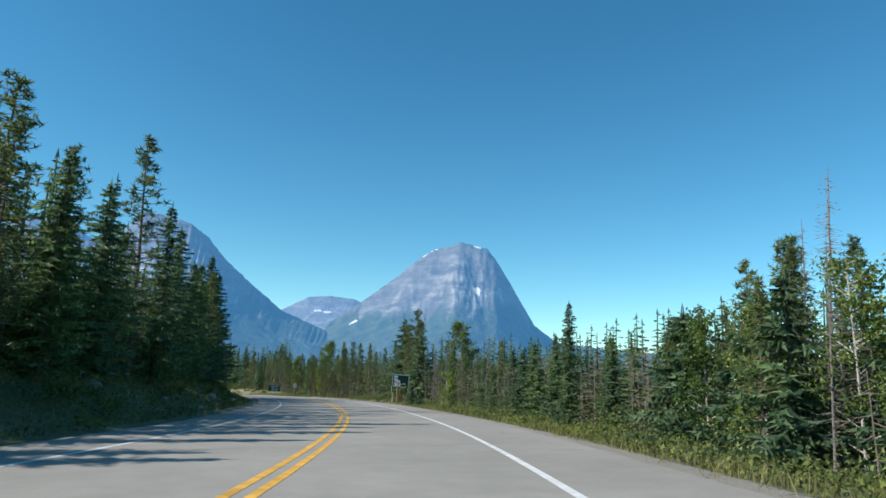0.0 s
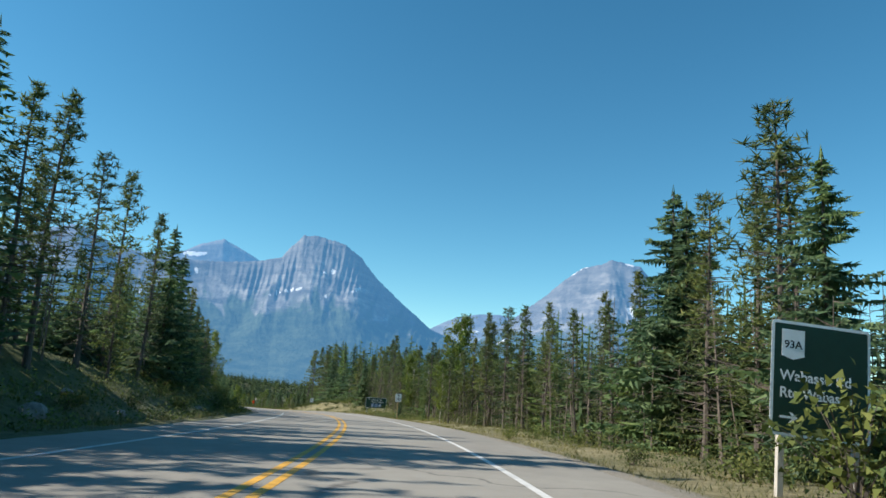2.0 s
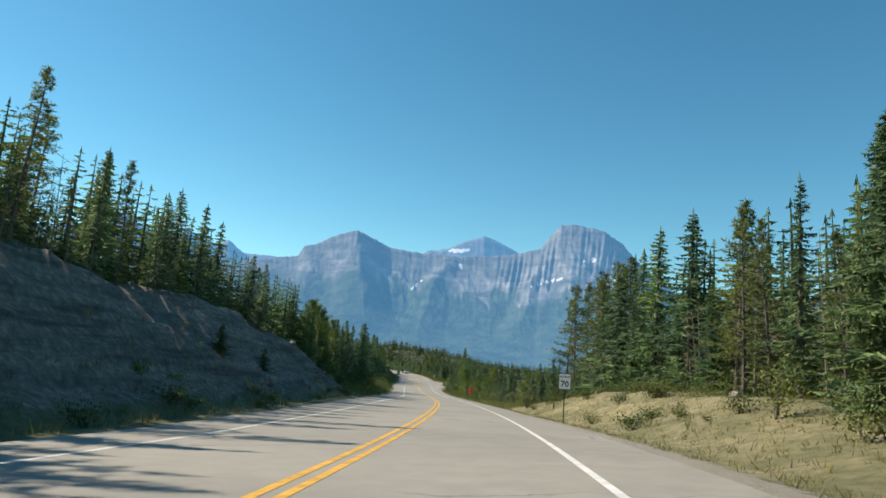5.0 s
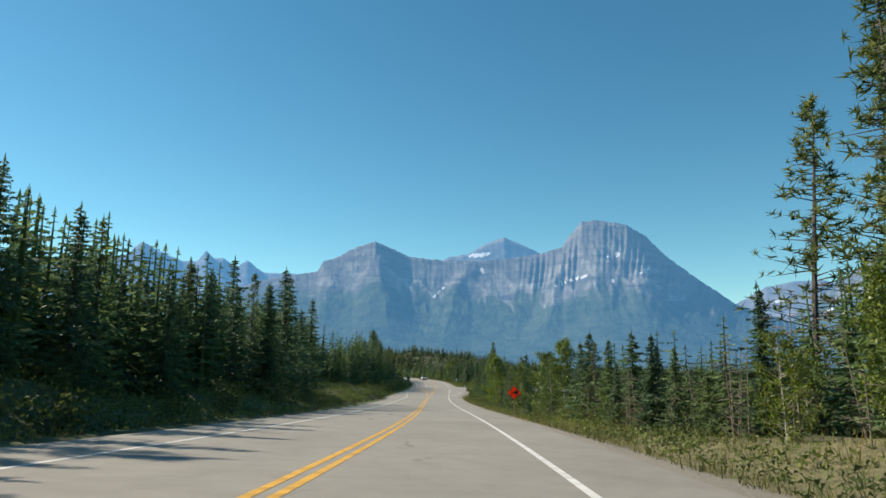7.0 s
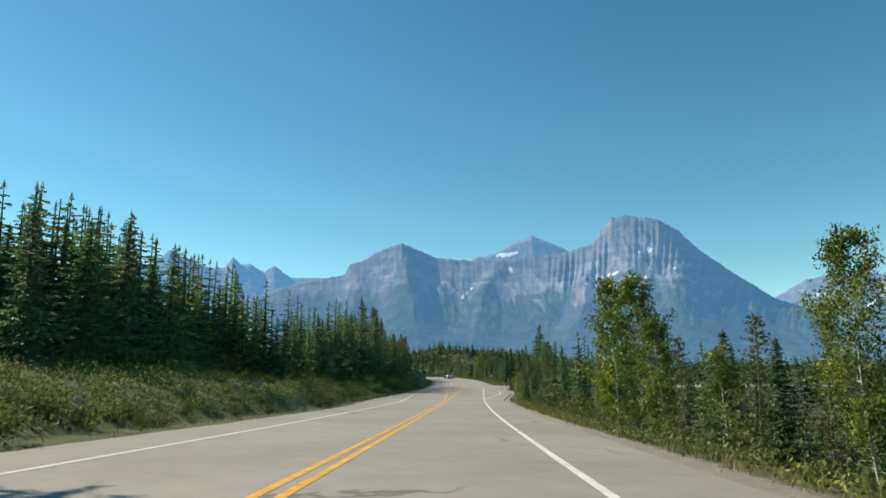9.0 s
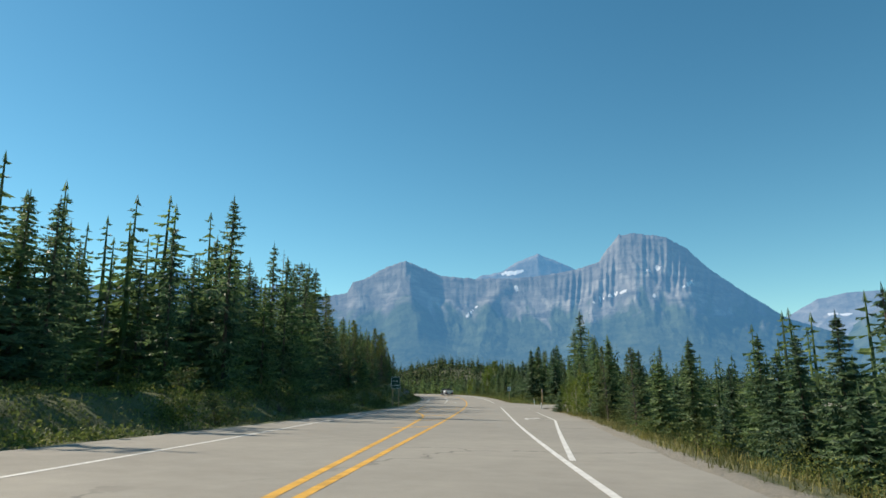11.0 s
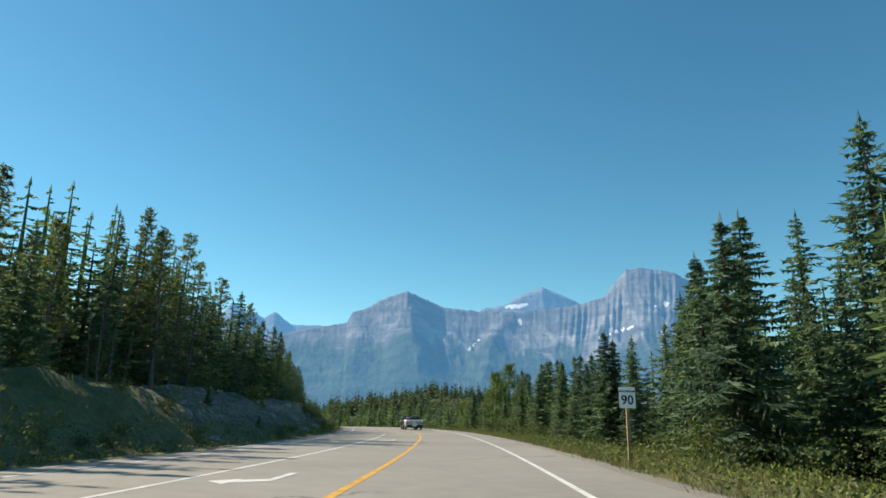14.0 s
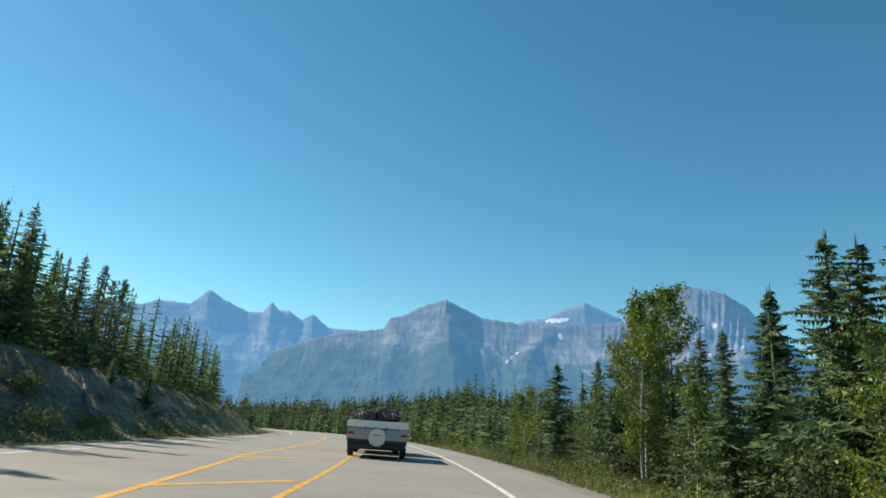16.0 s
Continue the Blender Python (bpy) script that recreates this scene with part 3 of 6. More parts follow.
def centre(s):
    return np.interp(s, [0, 340, 360, 400, 470, 500, 560], [-1.80, -1.80, -1.93, -2.0, -2.0, -1.85, -1.80])


line(-90, 346, lambda s: centre(s) - 0.14, 0.13, YELLOW, "solid yellow centre line of a double pair")
line(-90, 346, lambda s: centre(s) + 0.14, 0.13, YELLOW, "solid yellow centre line of a double pair")
line(346, 372, centre, 0.15, YELLOW, "solid yellow line beside the painted median")
line(372, 500, centre, 0.15, YELLOW, "solid yellow line beside the turning lane")
line(500, 690, centre, 0.13, YELLOW, "solid yellow line curving with the road")
MEDIAN = [(346, -2.08), (366.5, -2.85), (384, -3.6), (390, -4.2), (398, -5.5), (415, -6.6), (422, -6.7)]
line(346, 422, lambda s: np.interp(s, *zip(*MEDIAN)), 0.15, YELLOW, "yellow outer line of the painted median, spreading outwards")
line(499, 517, -3.2, 0.15, YELLOW, "yellow outer line of the painted median spreading again", o1=-4.7)
line(517, 640, -4.7, 0.15, YELLOW, "yellow outer line of the painted median closing in", o1=-2.2)
for q, a in ((369.2, -3.4), (378.2, -3.6), (387.0, -4.2), (395.3, -5.3), (404.6, -5.9), (412.3, -6.4), (506.6, -3.9), (515.5, -4.6), (525, -4.4)):
    line(q, q - (a + 2.0) * 1.35, a, 0.34, YELLOW, "slanting yellow bar in the painted median", o1=-2.05)
line(-90, 300, 1.80, 0.13, WHITE_LINE, "solid white edge line of the driving lane")
line(300, 355, 1.80, 0.13, WHITE_LINE, "solid white edge line of the driving lane", o1=1.78)
line(355, 418, 1.78, 0.13, WHITE_LINE, "solid white line between driving and turning lanes", o1=1.95)
line(440, 475, 1.90, 0.13, WHITE_LINE, "solid white edge line of the driving lane", o1=1.85)
line(475, 690, 1.85, 0.13, WHITE_LINE, "solid white edge line of the driving lane")
line(355, 383, 1.95, 0.13, WHITE_LINE, "white edge line swinging out round the turning lane", o1=4.35)
line(383, 416, 4.35, 0.13, WHITE_LINE, "white edge line of the turning lane", o1=4.85)
line(-90, 340, -5.6, 0.12, WHITE_LINE, "solid white edge line of the oncoming lane")
line(340, 372, -5.6, 0.12, WHITE_LINE, "white edge line swinging out", o1=-7.5)
line(372, 400, -7.5, 0.12, WHITE_LINE, "white edge line swinging out", o1=-8.3)
line(400, 560, -8.3, 0.12, WHITE_LINE, "solid white edge line of the oncoming lane")
line(440, 496, -5.2, 0.12, WHITE_LINE, "white line of the oncoming turning lane", o1=-4.8)
line(560, 690, -7.0, 0.12, WHITE_LINE, "solid white edge line of the oncoming lane", o1=-5.8)


def turn_arrow(s, o, flip):
    """A painted turning arrow; flip: it points to the left and towards the viewer."""
    shape = [(-0.08, 0), (0.08, 0), (0.08, 1.7), (0.55, 2.0), (0.55, 1.75), (1.0, 2.35), (0.55, 2.95), (0.55, 2.6), (-0.08, 2.1)]
    verts = [tuple(place(s + (-y if flip else y), o + (-x if flip else x), 0.005)) for x, y in shape]
    ob = mesh_object("road_arrow", verts, [(0, 1, 2, 8), (2, 3, 7, 8), (3, 4, 5), (3, 5, 7), (5, 6, 7)], WHITE_LINE)
    tagged(ob, "white painted turning arrow on grey asphalt", "road marking", "turning arrows", "structure")


turn_arrow(383.6, 2.75, False)
turn_arrow(449.0, -3.6, True)
turn_arrow(477.3, -3.5, True)

# ---- mountains, a far backdrop ----
CX, CY, CZ = -51.1, 269.2, -6.8


def massif(name, far, skyline, depth, seed, haze_glow, label, rough=1.0, treeline=0.42, snow=(), ribs=0.0, columns=0.095, spurs=()):
    """A mountain whose crest has the given bearings (degrees left of +y) and heights (degrees); a grid of slopes falls from it to the valley.
    spurs: bearing at the crest, drift towards the foot, height in metres, half width in degrees."""
    az, el = zip(*sorted(skyline))
    A = np.arange(az[0], az[-1], columns)
    crest = np.interp(A, az, el)
    k = np.hanning(int(7.0 / columns) | 1)
    broad_crest = np.convolve(np.pad(crest, len(k) // 2, mode="edge"), k / k.sum(), "valid")
    k = np.hanning(int(2.6 / columns) | 1)
    eased_crest = np.minimum(crest, np.convolve(np.pad(crest, len(k) // 2, mode="edge"), k / k.sum(), "valid"))
    rows = np.concatenate([np.linspace(0, 1, 52), [1.04, 1.12, 1.3]])
    verts, cover = [], []
    for i, a in enumerate(A):
        jag = noise.fractal(Vector((a * 1.7, seed, 0.0)), 0.85, 2.2, 5) * 0.09 * rough + ribs * 0.05 * noise.noise(Vector((a * 5.0, seed, 3.0)))
        peak = crest[i] + jag * min(1.0, crest[i] / 9)
        for u in rows:
            r = far - depth * (1 - u)
            ang = radians(a)
            x, y = -math.sin(ang) * r, math.cos(ang) * r
            w = min(u, 1.0)
            keep = w ** 1.6
            sharp = float(rise((w - 0.74) / 0.26))
            body = eased_crest[i] * keep + min(eased_crest[i], broad_crest[i]) * (1 - keep)
            top = far * math.tan(radians(peak * sharp + body * (1 - sharp)))
            shape = 0.22 * w + 0.78 * w ** 1.7 if u <= 1 else 1 - (u - 1) * 1.6
            e = 11.0 * w
            wa = a + 1.5 * noise.noise(Vector((a * 0.22, e * 0.25, seed + 4))) + 0.5 * noise.noise(Vector((a * 0.8, e * 0.7, seed + 8)))
            wa += (11.0 - e) * 0.55 * noise.noise(Vector((a * 0.13, seed, 7.0)))
            ridge = noise.ridged_multi_fractal(Vector((wa * 0.24 + e * 0.10, e * 0.34, seed)), 0.95, 2.1, 3, 1.0, 2.0) - 1.1
            middle = noise.fractal(Vector((wa * 0.55 - e * 0.22, e * 0.85, seed + 2)), 0.8, 2.1, 3)
            fine = noise.fractal(Vector((wa * 2.2, e * 2.8, seed)), 0.7, 2.1, 4)
            amp = top * w ** 0.7 * (1 - w) ** 0.55 * (0.10 + 0.90 * rise((w - 0.30) / 0.4))
            slant = [abs(noise.noise(Vector(((wa + g * 0.75 * e) * 0.50, (wa - g * 0.75 * e) * 0.13, seed + 20 + g)))) for g in (-1, 1)]
            z = top * shape + amp * rough * (0.026 * ridge + 0.034 * middle + 0.022 * fine - 0.085 * min(slant) - 0.045 * max(slant))
            if ribs:
                upper = min(1.0, max(0.0, (w - 0.66) / 0.14)) * min(1.0, (1.0 - w) * 14 + 0.1)
                z -= ribs * 40.0 * upper * abs(noise.noise(Vector((a * 2.1 + 0.30 * e, e * 0.10, seed)))) * min(1.0, max(0.1, (17.5 - a) / 3))
            for sa, drift, tall, wide in spurs:
                q = abs(a + 0.5 * noise.noise(Vector((e * 0.7, seed, sa))) - sa - drift * (1 - w)) / (wide * (0.5 + 1.2 * (1 - w)))
                z += 1.1 * tall * max(0.0, 1 - q) * (w * (1 - w)) ** 0.5 * float(rise((w - 0.18) / 0.45))
            if u < 1:
                z = min(z, r * math.tan(radians(peak)) * (0.995 - 0.06 * (1 - w)))
            verts.append((CX + x, CY + y, CZ - 6 + z))
            hgt = z / (far * math.tan(radians(11)))
            band = noise.fractal(Vector((wa * 0.8, e * 0.22, seed + 6)), 0.8, 2.1, 3)
            wood = min(1.0, max(0.0, (treeline + 0.16 * band + 0.05 * ridge - hgt) / 0.36 + 0.5))
            up = math.degrees(math.atan2(z - 6, r))
            white = 0.0
            for sa, se, wa_, we, tilt in snow:
                da, de = (a - sa) / wa_, (up - se - tilt * (a - sa)) / we
                white = max(white, 1.25 - math.hypot(da, de) + 0.30 * fine)
            scree = float(rise((0.16 - min(slant)) / 0.13) * rise((w - 0.42) / 0.12) * rise((0.93 - w) / 0.12))
            cover.append((wood, max(0.0, min(1.0, white)), scree, 1))
    c = len(rows)
    faces = [(i * c + j, i * c + j + 1, (i + 1) * c + j + 1, (i + 1) * c + j) for i in range(len(A) - 1) for j in range(c - 1)]
    ob = mesh_object(name, verts, faces, hazy_mountain_rock(name + "_rock", haze_glow), smooth_faces=True)
    attr = ob.data.color_attributes.new("cover", "FLOAT_COLOR", "POINT")
    attr.data.foreach_set("color", np.array(cover).ravel())
    tagged(ob, label, "mountain", "mountain range", "structure")


# strength of the haze painted into the mountains' emission, more on the farther ones
HAZE_GLOW = 0.345
massif("backdrop_mountain", 4750, [(69.66, 7.54), (61.66, 8.04), (56.66, 8.14), (51.66, 8.34), (50.77, 8.77), (49.79, 8.82), (48.39, 8.81), (47.16, 10.05), (45.80, 9.37), (44.02, 8.72), (42.97, 8.85), (42.36, 9.71), (41.71, 9.08), (41.07, 9.20), (39.89, 8.53), (39.09, 9.15), (37.85, 8.16), (35.85, 8.18), (34.05, 8.21), (30.05, 7.31)], 1500, 11.0, HAZE_GLOW * 1.5,
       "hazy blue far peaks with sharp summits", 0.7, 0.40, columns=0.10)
massif("backdrop_mountain", 4800, [(24.43, 8.94), (22.93, 9.54), (22.20, 9.86), (20.52, 10.15), (19.30, 10.88), (17.46, 11.57), (15.51, 10.74), (14.36, 10.18), (12.86, 9.38), (11.56, 8.58)], 1000, 23.0, HAZE_GLOW * 1.35,
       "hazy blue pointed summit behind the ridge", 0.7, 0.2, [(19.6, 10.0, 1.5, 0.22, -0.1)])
massif("backdrop_mountain", 4300, [(43.68, 4.86), (41.18, 6.16), (38.68, 7.26), (36.68, 7.86), (34.47, 8.22), (33.35, 8.47), (32.89, 9.37), (32.04, 9.56), (30.14, 10.62), (28.56, 11.15), (27.26, 10.62), (25.57, 9.90), (22.93, 9.63), (19.34, 9.60), (16.72, 9.80), (14.36, 10.18), (12.48, 10.70), (11.88, 11.59), (10.76, 12.77), (9.61, 12.83), (7.83, 12.52), (7.18, 12.38), (5.71, 11.41), (4.13, 9.72), (2.56, 8.36), (0.29, 6.60), (-0.99, 5.58), (-1.71, 5.32), (-5.13, 3.95), (-11.13, 2.75), (-18.13, 2.15)], 1500, 5.0, HAZE_GLOW,
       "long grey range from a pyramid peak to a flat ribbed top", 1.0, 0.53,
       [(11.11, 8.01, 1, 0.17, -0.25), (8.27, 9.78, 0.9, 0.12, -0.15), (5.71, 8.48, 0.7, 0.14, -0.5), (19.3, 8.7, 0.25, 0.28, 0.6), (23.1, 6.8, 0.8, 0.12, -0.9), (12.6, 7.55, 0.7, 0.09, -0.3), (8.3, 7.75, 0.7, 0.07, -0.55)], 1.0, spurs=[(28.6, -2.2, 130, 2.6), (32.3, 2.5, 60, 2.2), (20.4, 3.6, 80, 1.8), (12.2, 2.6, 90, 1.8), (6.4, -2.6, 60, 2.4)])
massif("backdrop_mountain", 4800, [(3.20, 4.12), (1.70, 4.52), (0.20, 4.92), (-1.10, 5.73), (-3.08, 6.82), (-5.04, 7.17), (-7.03, 7.17), (-8.56, 6.60), (-10.76, 5.30)], 1200, 31.0, HAZE_GLOW * 1.25,
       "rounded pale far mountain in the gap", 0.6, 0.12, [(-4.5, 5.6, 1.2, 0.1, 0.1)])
massif("backdrop_mountain", 4500, [(0.23, 2.47), (-2.77, 3.67), (-4.77, 4.57), (-7.64, 6.58), (-11.04, 9.22), (-12.51, 10.53), (-14.00, 11.57), (-15.51, 11.86), (-16.52, 12.28), (-17.53, 12.00), (-18.80, 11.77), (-19.82, 10.45), (-21.34, 8.02), (-23.06, 5.13), (-24.96, 3.73), (-29.96, 3.13), (-39.96, 2.53), (-51.96, 2.13)], 1500, 17.0, HAZE_GLOW,
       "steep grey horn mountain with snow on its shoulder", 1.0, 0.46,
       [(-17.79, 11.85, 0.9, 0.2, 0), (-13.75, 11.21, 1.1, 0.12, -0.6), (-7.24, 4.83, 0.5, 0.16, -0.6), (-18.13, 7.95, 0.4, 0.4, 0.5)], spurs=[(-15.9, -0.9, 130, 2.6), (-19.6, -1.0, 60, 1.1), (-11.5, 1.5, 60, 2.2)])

# ---- trees ----
rnd = random.Random(7)


class Soup:
    """Loose triangles and tubes, gathered for one mesh."""

    def __init__(self):
        self.v, self.f = [], []

    def tri(self, a, b, c):
        k = len(self.v)
        self.v += [tuple(a), tuple(b), tuple(c)]
        self.f.append((k, k + 1, k + 2))

    def tube(self, pts, radii, sides=7):
        k = len(self.v)
        for p, r in zip(pts, radii):
            for i in range(sides):
                a = 2 * math.pi * i / sides
                self.v.append((p[0] + r * math.cos(a), p[1] + r * math.sin(a), p[2]))
        for j in range(len(pts) - 1):
            for i in range(sides):
                n = (i + 1) % sides
                self.f.append((k + j * sides + i, k + j * sides + n, k + (j + 1) * sides + n, k + (j + 1) * sides + i))

    def link(self, name, mat, parent=None, smooth_faces=False):
        return mesh_object(name, self.v, self.f, mat, parent, smooth_faces=smooth_faces)


def trunk_line(h, lean, bend, r):
    """Points and radii of a slightly crooked, tapering trunk."""
    pts, rad = [], []
    for i in range(9):
        u = i / 8
        pts.append((lean[0] * u * h + bend * math.sin(u * 5.0), lean[1] * u * h + bend * math.cos(u * 4.0) - bend, u * h))
        rad.append(r * (1.25 if i == 0 else 1.0) * (1 - 0.93 * u) + 0.008)
    return pts, rad


def on_line(pts, z):
    h = pts[-1][2]
    u = min(0.999, max(0, z / h)) * (len(pts) - 1)
    i = int(u)
    return Vector(pts[i]).lerp(Vector(pts[i + 1]), u - i)


def spray(soup, base, direction, length, droop, twigs, r, fat=1.0):
    """One conifer branch: a bent spine with hanging side twigs."""
    d = Vector((direction[0], direction[1], 0))
    side = Vector((-d.y, d.x, 0))
    prev = base
    for k in range(twigs + 1):
        u = (k + 1) / (twigs + 1)
        p = base + d * (length * u) + Vector((0, 0, -droop * length * (u ** 0.8) + 0.55 * droop * length * u * u * u))
        wide = (0.46 * length * (1 - u) ** 0.6 + 0.10) * r.uniform(0.6, 1.4)
        thick = Vector((0, 0, (-0.13 - 0.145 * length * (1 - 0.6 * u)) * fat * r.uniform(0.6, 1.3))) + d * 0.06
        if k < twigs:
            for sgn in (-1, 1):
                tip = p + side * (sgn * wide) + d * (0.6 * wide) + Vector((0, 0, -wide * r.uniform(0.15, 0.85)))
                soup.tri(prev, p + thick * 0.8, tip)
        soup.tri(prev + side * 0.04, p, prev.lerp(p, 0.6) - side * 0.04 + thick)
        prev = p


def bough(soup, base, d, length, droop, n, r):
    """One spruce bough: a sagging spine with an upturned end, flat side twigs and hanging needles."""
    d = Vector((d[0], d[1], 0))
    side = Vector((-d.y, d.x, 0))

    def along(u):
        return base + d * (length * u) + Vector((0, 0, length * droop * (0.62 * u * u * u - u ** 0.85)))

    p = base
    for k in range(n):
        u = (k + 1) / n
        q = along(u)
        tl = (0.30 * length * (1 - 0.8 * u) + 0.17) * r.uniform(0.6, 1.4)
        for sgn in (-1, 1):
            root = p.lerp(q, r.uniform(0.0, 0.6))
            tip = q + side * (sgn * tl * r.uniform(0.35, 1.1)) + d * (tl * r.uniform(-0.05, 0.8)) - Vector((0, 0, tl * r.uniform(-0.15, 0.75)))
            soup.tri(root + Vector((0, 0, 0.04)), root + d * r.uniform(0.06, 0.17) - Vector((0, 0, r.uniform(0.02, 0.13))), tip)
        sag = (0.14 + 0.13 * length * (1 - u)) * r.uniform(0.5, 1.5)
        soup.tri(p, q, p.lerp(q, r.uniform(0.3, 0.9)) + side * r.uniform(-0.10, 0.10) - Vector((0, 0, sag)))
        p = q
    soup.tri(p - side * 0.05, p + side * 0.05, p + d * 0.16 + Vector((0, 0, 0.05)))


def spruce_mesh(h, radius, seed, bare=0.03, gaps=0.10, density=1.0, twigs=6, fine=True, feather=1.0):
    r = random.Random(seed)
    pts, rad = trunk_line(h, (r.uniform(-.012, .012), r.uniform(-.012, .012)), r.uniform(-.05, .05), 0.011 * h + 0.02)
    crown = Soup()
    n = int((h / (0.054 if fine else 0.074)) * density)
    for i in range(n):
        u = ((i + r.random()) / n) ** 1.15
        z = h * (bare + (1 - bare) * u * 0.985)
        a = i * 2.4 + r.uniform(-.6, .6)
        ragged = noise.noise(Vector((math.cos(a) * 1.3, math.sin(a) * 1.3, z * 0.75 + seed)))
        if r.random() < gaps * (1 - 2.2 * ragged):
            continue
        prof = (1 - u) ** 0.86 * min(1.0, 0.66 + u * 2.6)
        ln = (radius * prof * (0.98 + 0.45 * ragged) + 0.12 + 0.06 * (1 - u)) * r.uniform(0.62, 1.16)
        if fine:
            bough(crown, on_line(pts, z), (math.cos(a), math.sin(a)), ln, r.uniform(0.02, 0.62) - 0.85 * max(0.0, u - 0.5), int((5 if ln > 1.1 else 4 if ln > 0.55 else 3) * feather), r)
        else:
            spray(crown, on_line(pts, z), (math.cos(a), math.sin(a)), ln, r.uniform(0.12, 0.45) * (1 - 1.6 * max(0, u - 0.6)), twigs if ln > 0.55 else max(1, twigs - 2), r)
    top = Vector(pts[-1])
    for b in range(4):
        a = b * 1.57
        crown.tri(top + Vector((0, 0, 0.35)), top + Vector((0.05 * math.cos(a), 0.05 * math.sin(a), -0.1)), top + Vector((0.09 * math.cos(a + .8), 0.09 * math.sin(a + .8), -0.25)))
    return pts, rad, crown


def pine_mesh(h, radius, seed, bare=0.35):
    r = random.Random(seed)
    pts, rad = trunk_line(h, (r.uniform(-.03, .03), r.uniform(-.03, .03)), r.uniform(-.12, .12), 0.0082 * h + 0.018)
    crown, limbs = Soup(), Soup()
    n = int(h * 11.5)
    for i in range(n):
        u = (i + r.random()) / n
        z = h * (bare + (1 - bare) * u)
        base = on_line(pts, z)
        a = r.uniform(0, 6.28)
        prof = (1 - u) ** 0.75 * min(1, 0.6 + 2.2 * u) + 0.08
        ln = radius * prof * r.uniform(0.5, 1.2)
        d = Vector((math.cos(a), math.sin(a), 0))
        tip = base + d * ln + Vector((0, 0, ln * r.uniform(-0.15, 0.40)))
        limbs.tri(base + Vector((0, 0, .025)), base - Vector((0, 0, .025)), tip)
        for q in (0.42, 0.62, 0.82, 1.0):
            if r.random() < 0.12:
                continue
            c = base.lerp(tip, q) + Vector((r.uniform(-.12, .12), r.uniform(-.12, .12), r.uniform(-.05, .15)))
            size = r.uniform(0.17, 0.31) * (0.8 + 0.02 * h)
            for k in range(8):
                e = Vector((r.gauss(0, 1), r.gauss(0, 1), r.gauss(0.35, 0.8))).normalized() * size
                w = e.cross(Vector((r.gauss(0, 1), r.gauss(0, 1), r.gauss(0, 1)))).normalized() * size * 0.11
                crown.tri(c - w, c + w, c + e)
    # a few dead stubs below the crown
    for i in range(int(h * 6)):
        z = h * r.uniform(0.06, bare + 0.22)
        base = on_line(pts, z)
        a = r.uniform(0, 6.28)
        ln = r.uniform(0.3, 1.0)
        tip = base + Vector((math.cos(a) * ln, math.sin(a) * ln, r.uniform(-.25, .05)))
        limbs.tri(base + Vector((0, 0, .02)), base - Vector((0, 0, .02)), tip)
    return pts, rad, crown, limbs


def leaf(soup, c, size, r):
    e = Vector((r.gauss(0, 1), r.gauss(0, 1), r.gauss(0, 1))).normalized()
    w = e.cross(Vector((r.gauss(0, 1), r.gauss(0, 1), r.gauss(0, 1)))).normalized() * size * 0.42
    e = e * size * 0.55
    soup.tri(c - e - w, c + w - e * 0.2, c + e)


def aspen_mesh(h, radius, seed, bare=0.38, leaves=5200, size=0.085):
    r = random.Random(seed)
    pts, rad = trunk_line(h, (r.uniform(-.03, .03), r.uniform(-.03, .03)), r.uniform(-.15, .15), 0.0048 * h + 0.018)
    crown, limbs = Soup(), Soup()
    tips = []
    n = int(h * 9)
    for i in range(n):
        u = (i + r.random()) / n
        base = on_line(pts, h * (bare + (1 - bare) * u * 0.97))
        a = r.uniform(0, 6.28)
        ln = radius * (math.sin(math.pi * (0.22 + 0.72 * u)) ** 0.8 + 0.05) * r.uniform(0.5, 1.15)
        tip = base + Vector((math.cos(a) * ln, math.sin(a) * ln, ln * r.uniform(0.3, 0.9)))
        limbs.tri(base + Vector((0, 0, .02)), base - Vector((0, 0, .02)), tip)
        tips.append((base, tip))
    for k in range(leaves):
        b, t = r.choice(tips)
        c = b.lerp(t, r.uniform(0.35, 1.08)) + Vector((r.gauss(0, .11), r.gauss(0, .11), r.gauss(0, .11))) * (0.6 + 0.09 * h)
        leaf(crown, c, size * r.uniform(0.7, 1.3), r)
    return pts, rad, crown, limbs


def snag_mesh(h, seed, twigs=150):
    r = random.Random(seed)
    pts, rad = trunk_line(h, (r.uniform(-.03, .03), r.uniform(-.03, .03)), r.uniform(-.08, .08), 0.0055 * h + 0.015)
    limbs = Soup()
    for i in range(twigs):
        u = r.uniform(0.15, 0.97)
        base = on_line(pts, h * u)
        a, ln = r.uniform(0, 6.28), (1 - u) * h * 0.10 + r.uniform(0.15, 0.5)
        mid = base + Vector((math.cos(a) * ln * .6, math.sin(a) * ln * .6, -ln * .12))
        tip = base + Vector((math.cos(a + .2) * ln, math.sin(a + .2) * ln, ln * r.uniform(-.35, .15)))
        limbs.tri(base + Vector((0, 0, .018)), base - Vector((0, 0, .018)), mid)
        limbs.tri(mid + Vector((0, 0, .01)), mid - Vector((0, 0, .01)), tip)
    return pts, rad, limbs


